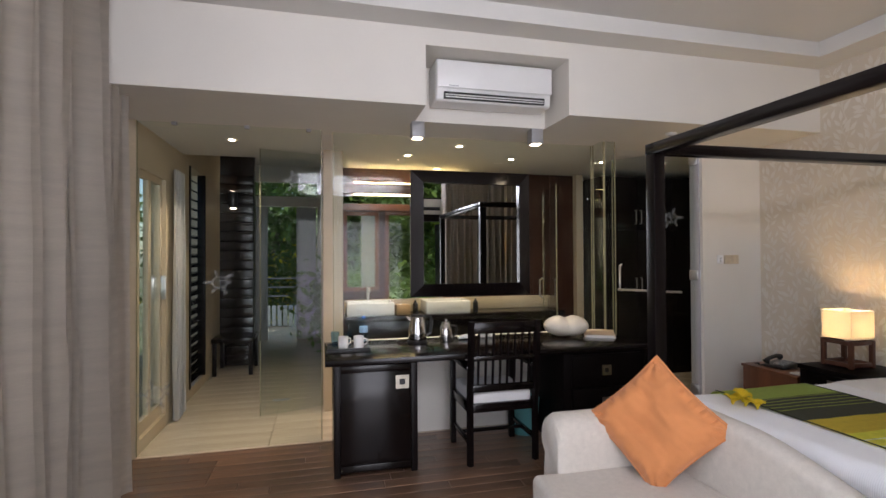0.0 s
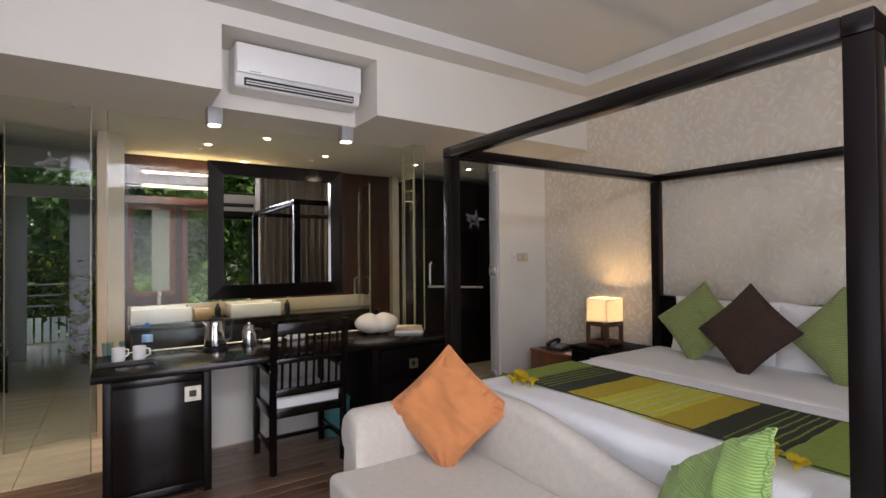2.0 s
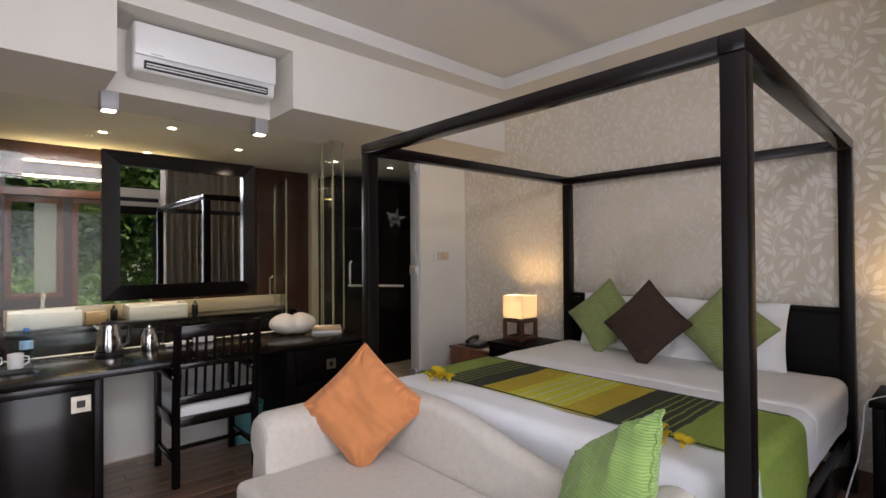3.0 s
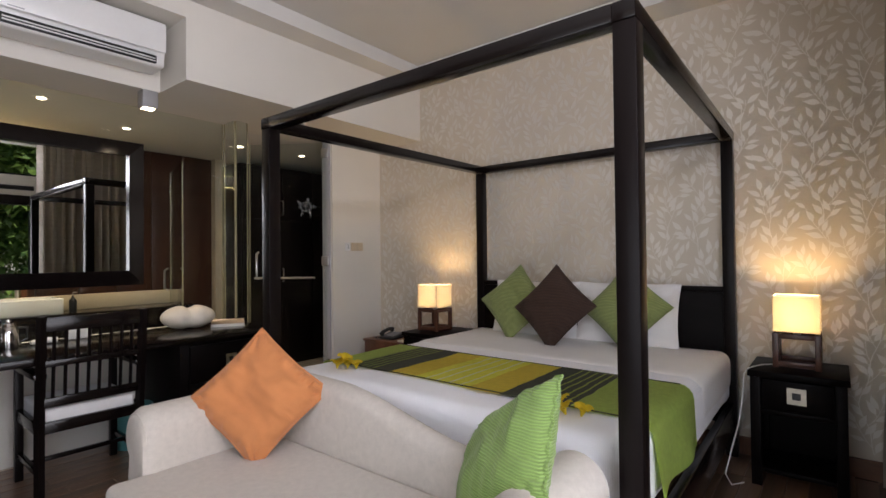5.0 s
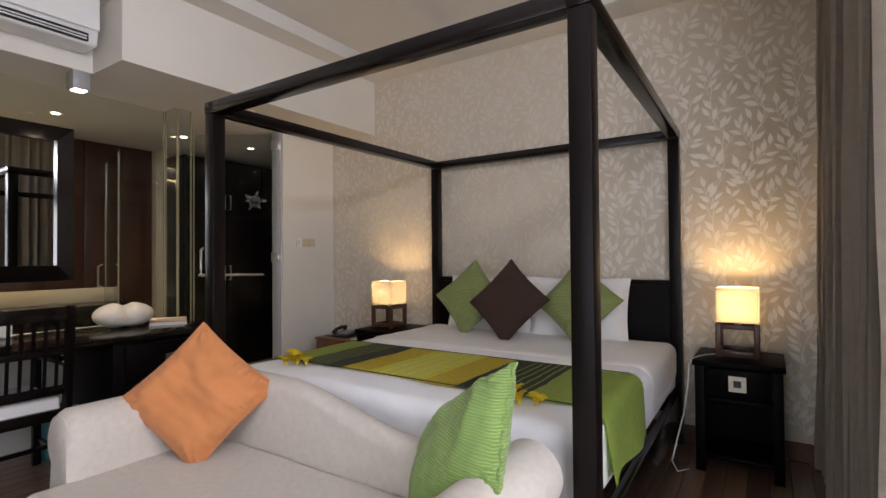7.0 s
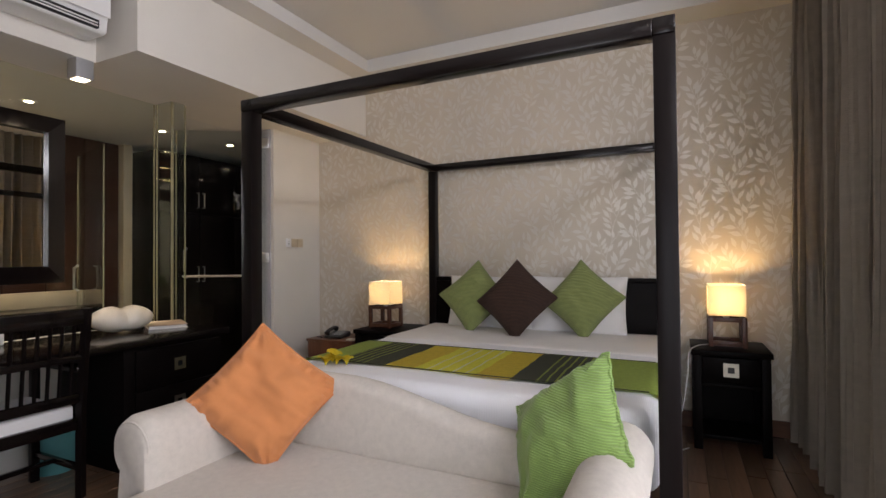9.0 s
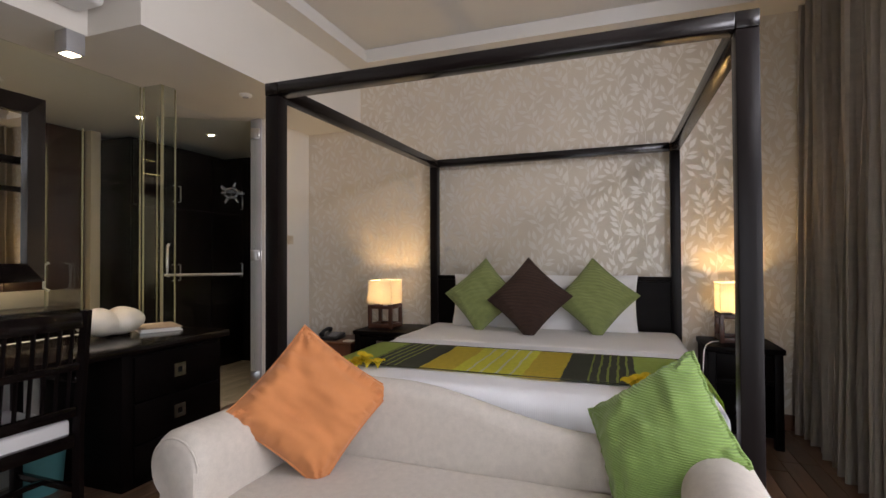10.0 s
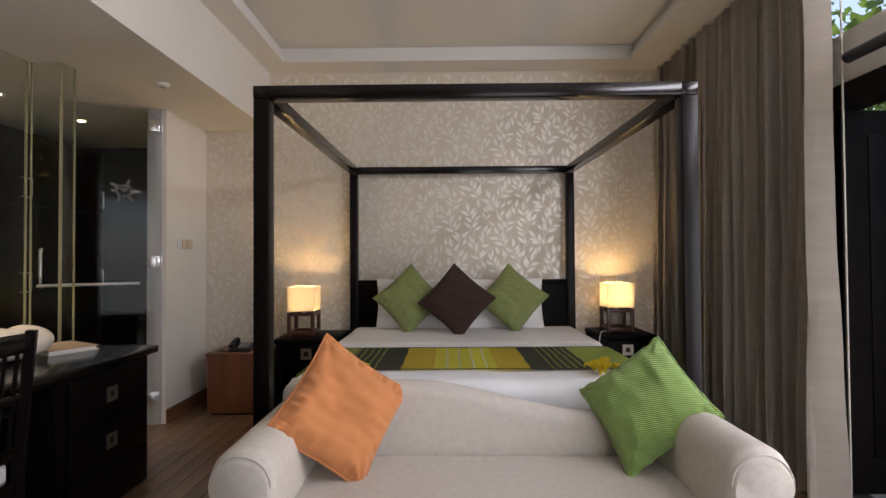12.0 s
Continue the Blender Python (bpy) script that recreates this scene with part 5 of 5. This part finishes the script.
def wallpaper_print():
    """Climbing twigs with slim pointed leaves that never overlap, in one repeat laid side by side."""
    rnd = random.Random(11)
    verts, faces = [], []
    RY, RZ, CELL = 1.06, 0.80, 0.02
    taken = collections.defaultdict(list)
    half = ((0.0, 0.0), (0.10, 0.17), (0.26, 0.42), (0.44, 0.5), (0.64, 0.38), (0.84, 0.14), (1.0, 0.0))

    def near(y, z, gap, own):
        ky, kz = int((y % RY) / CELL), int((z % RZ) / CELL)
        ny, nz = int(RY / CELL), int(RZ / CELL)
        for dy in (-1, 0, 1):
            for dz in (-1, 0, 1):
                for a, b, who in taken[((ky + dy) % ny, (kz + dz) % nz)]:
                    ey, ez = abs(a - y % RY), abs(b - z % RZ)
                    if who != own and min(ey, RY - ey) ** 2 + min(ez, RZ - ez) ** 2 < gap * gap:
                        return True
        return False

    def claim(y, z, own):
        taken[(int((y % RY) / CELL) % int(RY / CELL), int((z % RZ) / CELL) % int(RZ / CELL))].append((y % RY, z % RZ, own))

    def leaf(y, z, ang, ln, own):
        c, s = math.cos(ang), math.sin(ang)
        w, bend = ln * rnd.uniform(0.33, 0.40), rnd.uniform(-0.16, 0.16)
        spine = [(y + (0.012 + p * ln) * c, z + (0.012 + p * ln) * s) for p in (0.2, 0.4, 0.6, 0.8, 1.0)]
        if any(near(a, b, 0.0195, own) for a, b in spine):
            return False
        for a, b in spine:
            claim(a, b, -len(faces) - 1)
        stalk = [(y, z), (y + 0.014 * c, z + 0.014 * s)]
        stem(stalk, 0.0013)
        b = len(verts)
        for p, q in half + tuple((p, -q) for p, q in half[-2:0:-1]):
            a, t = 0.012 + p * ln, q * w + bend * ln * p * (1 - p) * 2
            verts.append((0.0, y + a * c - t * s, z + a * s + t * c))
        faces.append(tuple(range(b, len(verts))))
        return True

    def stem(pts, w):
        for (y0, z0), (y1, z1) in zip(pts, pts[1:]):
            d = Vector((y1 - y0, z1 - z0)).normalized() * w
            b = len(verts)
            h = 0.0003 + 0.00004 * (len(faces) % 7)
            verts.extend([(h, y0 - d.y, z0 + d.x), (h, y0 + d.y, z0 - d.x), (h, y1 + d.y, z1 - d.x), (h, y1 - d.y, z1 + d.x)])
            faces.append((b, b + 1, b + 2, b + 3))

    for v in range(5):
        base = RY * (v + 0.5) / 5
        main = [(base + 0.04 * math.sin(2 * math.pi * k / 20 + v * 1.9) + 0.012 * math.sin(6 * math.pi * k / 20 + v), RZ * k / 20) for k in range(21)]
        stem(main, 0.0022)
        for k in range(20):
            claim(*main[k], v)
        for k in range(20):
            y, z = main[k]
            side = 1 if (k + v) % 2 else -1
            a0 = math.pi / 2 - side * rnd.uniform(0.5, 0.85)
            if k % 3 == 1:
                pts = [(y, z)]
                for q in range(4):
                    a0 += side * rnd.uniform(-0.05, 0.2)
                    pts.append((pts[-1][0] + 0.034 * math.cos(a0), pts[-1][1] + 0.034 * math.sin(a0)))
                stem(pts, 0.0016)
                leaf(*pts[-1], a0 + rnd.uniform(-0.15, 0.15), rnd.uniform(0.075, 0.10), v)
                for q in (3, 2, 1):
                    for sg in ((1, -1) if q % 2 else (-1, 1)):
                        leaf(*pts[q], a0 + sg * rnd.uniform(0.55, 0.95), rnd.uniform(0.065, 0.095), v)
            else:
                leaf(y, z, a0, rnd.uniform(0.07, 0.10), v)
    # loose leaves on short stalks close the wider gaps
    for _ in range(900):
        leaf(rnd.uniform(0, RY), rnd.uniform(0, RZ), math.pi / 2 + rnd.uniform(-1.1, 1.1), rnd.uniform(0.06, 0.085), -1)
    V, F = [], []
    y = SOUTH - 0.2
    while y < SWY:
        z = -0.1
        while z < 2.95:
            b = len(V)
            V.extend([(p[0], y + p[1], z + p[2]) for p in verts])
            F.extend([tuple(b + i for i in f) for f in faces])
            z += RZ
        y += RY
    ok = [f for f in F if all(SOUTH + 0.01 < V[i][1] < SWY - 0.004 and 0.12 < V[i][2] < (2.935 if V[i][1] < FASCIA - 0.005 else SOFFIT - 0.005) for i in f)]
    me = bpy.data.meshes.new("leaf_print")
    used = sorted({i for f in ok for i in f})
    remap = {o: k for k, o in enumerate(used)}
    me.from_pydata([V[i] for i in used], [], [tuple(remap[i] for i in f) for f in ok])
    me.materials.append(M_PRINT)
    ob = new("leaf_print", me)
    ob.matrix_world = pose(EAST - 0.0012, 0, 0)
    bm = bmesh.new()
    bm.from_mesh(me)
    for f in bm.faces:
        if f.normal.x > 0:
            f.normal_flip()
    bm.to_mesh(me)
    bm.free()
    ob["kind"] = "stuff"
    ob["label"] = "pearly white climbing leaf print on the wallpaper"
    return ob


paper = wallpaper_print()
paper.parent = bpy.data.objects["wall_east"]

# ---- flowers on the bed ----


def flower(x, y, z, r, tilt, turn):
    t = thing("flower", pose(x, y, z, tilt, 0, turn), "yellow trumpet blossom lying on the bed", "flower", "yellow blossoms")
    for k in range(5):
        bm = bmesh.new()
        rows = []
        for i in range(6):
            u = i / 5
            w = r * 0.62 * math.sin(math.pi * min(0.93, 0.15 + 0.78 * u)) ** 0.8
            rows.append([bm.verts.new((r * (0.15 + 0.85 * u), w * q, 0.018 + 0.02 * math.sin(u * 2.2) + 0.006 * q * q)) for q in (-1, 0, 1)])
        for a, b in zip(rows, rows[1:]):
            for q in range(2):
                bm.faces.new((a[q], b[q], b[q + 1], a[q + 1]))
        bmesh.ops.solidify(bm, geom=bm.faces[:], thickness=0.0015)
        p = part("petal", bm, M_YELLOW, t)
        p.matrix_basis = pose(0, 0, 0, 0, 0, 72 * k)
    part("throat", lathe([(0.004, 0.0), (0.006, 0.008), (0.012, 0.02), (0.009, 0.021)], 12), M_YELLOW, t)


rnd = random.Random(5)
for cx, cy in ((1.875, 1.85), (1.85, 0.55)):
    for dx, dy, dz in ((0, 0, 0.004), (-0.05, 0.05, 0.004), (0.02, -0.07, 0.004), (-0.02, 0.015, 0.035), (0.04, 0.06, 0.008)):
        flower(cx + dx * 0.8, cy + dy * 0.8, MT + dz + 0.004, rnd.uniform(0.038, 0.046), rnd.uniform(-22, 22), rnd.uniform(0, 72))

# ---- garden, terraces ----
structure("ground", box(-150, 150, -150, 150, -1.6, -1.5), M_SOIL, "garden ground of earth and grass", "ground")
structure("terrace_south", box(-4, 5, -3.2, SOUTH - 0.15, -0.25, -0.02), M_PAVE, "grey stone terrace paving", "terrace")
structure("terrace_north", box(-3, 3, 8.82, 10.9, -0.25, -0.02), M_TILE, "pale balcony paving", "terrace")


def railing(x0, x1, y, label):
    t = thing("railing", pose(0, 0, 0), label, "railing", "terrace railings")
    for z in (0.62, 0.8, 0.98):
        part("bar", tube([(x0, y, z), (x1, y, z)], 0.014, 8), M_GREY, t)
    n = int((x1 - x0) / 0.8)
    for k in range(n + 1):
        x = x0 + (x1 - x0) * k / n
        part("post", box(x - 0.02, x + 0.02, y - 0.02, y + 0.02, -0.02, 1.0, 0.003), M_GREY, t)
    m = int((x1 - x0) / 0.11)
    for k in range(m):
        x = x0 + 0.05 + k * 0.11
        part("paling", box(x - 0.04, x + 0.04, y + 0.02, y + 0.035, 0.0, 0.42, 0.003), M_WHITE, t)


railing(-2.2, 1.8, 10.4, "grey metal railing with pale palings")


def clump_mesh(name, radius, n, leaf, seed, flat=1.0, blossom=0.0):
    """A crown of many small bent leaves in uneven clusters."""
    r = random.Random(seed)
    V, F, MI = [], [], []
    knots = []
    for _ in range(26):
        d = Vector((r.gauss(0, 1), r.gauss(0, 1), r.gauss(0, 1))).normalized() * radius * r.uniform(0.35, 0.95)
        knots.append((Vector((d.x, d.y, d.z * flat)), radius * r.uniform(0.22, 0.42)))
    for _ in range(n):
        c, s = r.choice(knots)
        p = c + Vector((r.gauss(0, 1), r.gauss(0, 1), r.gauss(0, 1))) * s * 0.55
        m = Euler((r.uniform(-0.9, 0.9), r.uniform(-0.9, 0.9), r.uniform(0, 6.3))).to_matrix()
        k = leaf * r.uniform(0.6, 1.3)
        b = len(V)
        for q in ((-0.5, 0, 0), (0, 0.22, 0.08), (0.5, 0, -0.08), (0, -0.22, 0.08)):
            V.append(p + m @ (Vector(q) * k))
        F += [(b, b + 1, b + 3), (b + 1, b + 2, b + 3)]
        y = 1 if r.random() < blossom else 0
        MI += [y, y]
    me = bpy.data.meshes.new(name)
    me.from_pydata(V, [], F)
    me.materials.append(M_LEAF)
    me.materials.append(M_YELLOW)
    me.polygons.foreach_set("material_index", MI)
    return me


def tree(x, y, h, r, seed, leaf=0.22, n=7000, group="garden trees"):
    rr = random.Random(seed)
    t = thing("tree", pose(x, y, -1.5), "broad-leaved green garden tree", "tree", group)
    top = h - r * 0.6
    trunk = [(0, 0, 0), (0.1, 0.05, top * 0.35), (-0.05, 0.12, top * 0.7), (0.06, 0, top)]
    bm = tube(trunk, [0.19, 0.15, 0.12, 0.07], 10)
    for k in range(6):
        a = rr.uniform(0, 6.28)
        z0 = top * rr.uniform(0.45, 0.85)
        e = Vector((math.cos(a), math.sin(a), 0.6)) * r * 0.6
        join(bm, tube([(0.03, 0.06, z0), (0.03 + e.x * 0.5, 0.06 + e.y * 0.5, z0 + e.z * 0.45), (e.x, e.y, z0 + e.z)], [0.07, 0.05, 0.02], 7))
    part("trunk", bm, M_BARK, t)
    ob = new("crown", clump_mesh("crown", r, n, leaf, seed, 0.85))
    ob.parent = t
    ob.matrix_basis = pose(0, 0, h - r * 0.5)


tree(0.9, 12.4, 5.2, 2.3, 21, 0.26, 12000)
tree(-1.4, 13.6, 5.6, 2.8, 22, 0.26, 14000)
tree(2.6, 9.2, 4.6, 1.8, 23, 0.18)
tree(4.6, 12.0, 5.5, 2.4, 24)
tree(2.2, -6.2, 6.0, 2.9, 31, 0.26, 16000)
tree(5.2, -6.8, 6.5, 3.0, 32, 0.24, 12000)
tree(-1.5, -9.0, 6.0, 3.0, 33)
tree(-6.5, 1.0, 5.5, 2.6, 34)
tree(-7.0, 5.0, 5.5, 2.6, 35)


def bush(x, y, z, r, seed, blossom, label):
    t = thing("bush", pose(x, y, -1.5), label, "bush", "garden bushes")
    part("stem", tube([(0, 0, 0), (0.05, 0, z * 0.5), (0, 0.05, z + 1.2)], [0.05, 0.035, 0.02], 7), M_BARK, t)
    ob = new("foliage", clump_mesh("foliage", r, 6500, 0.15, seed, 0.9, blossom))
    ob.parent = t
    ob.matrix_basis = pose(0, 0, z + 1.5)


bush(-0.7, 11.4, 0.9, 0.9, 41, 0.14, "green garden bush full of yellow blossoms")
bush(-1.9, 11.5, 0.7, 0.9, 42, 0.08, "green garden bush with a few yellow blossoms")
bush(-3.6, 4.3, 0.7, 1.1, 45, 0.1, "green garden bush with yellow blossoms beside the hall door")
bush(-3.7, 6.4, 0.8, 1.2, 46, 0.04, "dense green garden bush outside the louvred opening")
bush(0.6, 7.4, 0.4, 1.1, 43, 0.0, "dense green garden bush outside the bathroom")
bush(3.2, -5.0, 0.8, 1.4, 44, 0.0, "dense green garden bush by the terrace")

# ---- floors, piece by piece ----
floor = structure("floor", box(-1.77, EAST + 0.1, SOUTH - 0.15, 3.74, -0.1, -0.012), M_JOINT, "dark joint bed under the brown wooden plank floor", "floor")
rnd = random.Random(17)
shapes = {}
PW = 0.1


def slab(name, lx, ly, h, material, bevel=0.0025):
    key = (name, round(lx, 2), ly)
    if key not in shapes:
        bm = bmesh.new()
        b = bevel
        lo = [bm.verts.new((sx * lx / 2, sy * ly / 2, -h)) for sx, sy in ((-1, -1), (1, -1), (1, 1), (-1, 1))]
        mi = [bm.verts.new((sx * lx / 2, sy * ly / 2, -b)) for sx, sy in ((-1, -1), (1, -1), (1, 1), (-1, 1))]
        hi = [bm.verts.new((sx * (lx / 2 - b), sy * (ly / 2 - b), 0)) for sx, sy in ((-1, -1), (1, -1), (1, 1), (-1, 1))]
        for a, c in ((lo, mi), (mi, hi)):
            for k in range(4):
                bm.faces.new((a[k], a[(k + 1) % 4], c[(k + 1) % 4], c[k]))
        bm.faces.new(hi)
        shapes[key] = mesh_of(name, bm, material, False)
    return shapes[key]


y = SOUTH + 0.005
while y < 3.72:
    x = WEST
    w = min(PW, 3.735 - y)
    first = rnd.choice((0.3, 0.5, 0.7, 0.9))
    while x < EAST - 0.02:
        ln = min(first, EAST - x)
        first = rnd.choice((0.6, 0.75, 0.9, 1.05))
        if ln > 0.06:
            ob = new("plank", slab("plank", ln - 0.002, round(w - 0.002, 3), 0.011, M_PLANK))
            ob.location = (x + ln / 2, y + w / 2, rnd.uniform(-0.0006, 0.0006))
            ob.parent = floor
        x += ln
    y += PW
hall = structure("floor_hall", box(-1.65, 4.5, 3.74, 8.82, -0.1, -0.012), M_STONE, "pale joint bed under the beige tile floor", "floor")
y = 3.742
while y < 8.78:
    x = -1.5
    while x < 4.4:
        if not (x > 0 and y > 5.5):
            ob = new("tile", slab("tile", 0.897, 0.177, 0.011, M_TILE, 0.002))
            ob.location = (x + 0.45, y + 0.09, rnd.uniform(-0.0005, 0.0005))
            ob.parent = hall
        x += 0.9
    y += 0.18
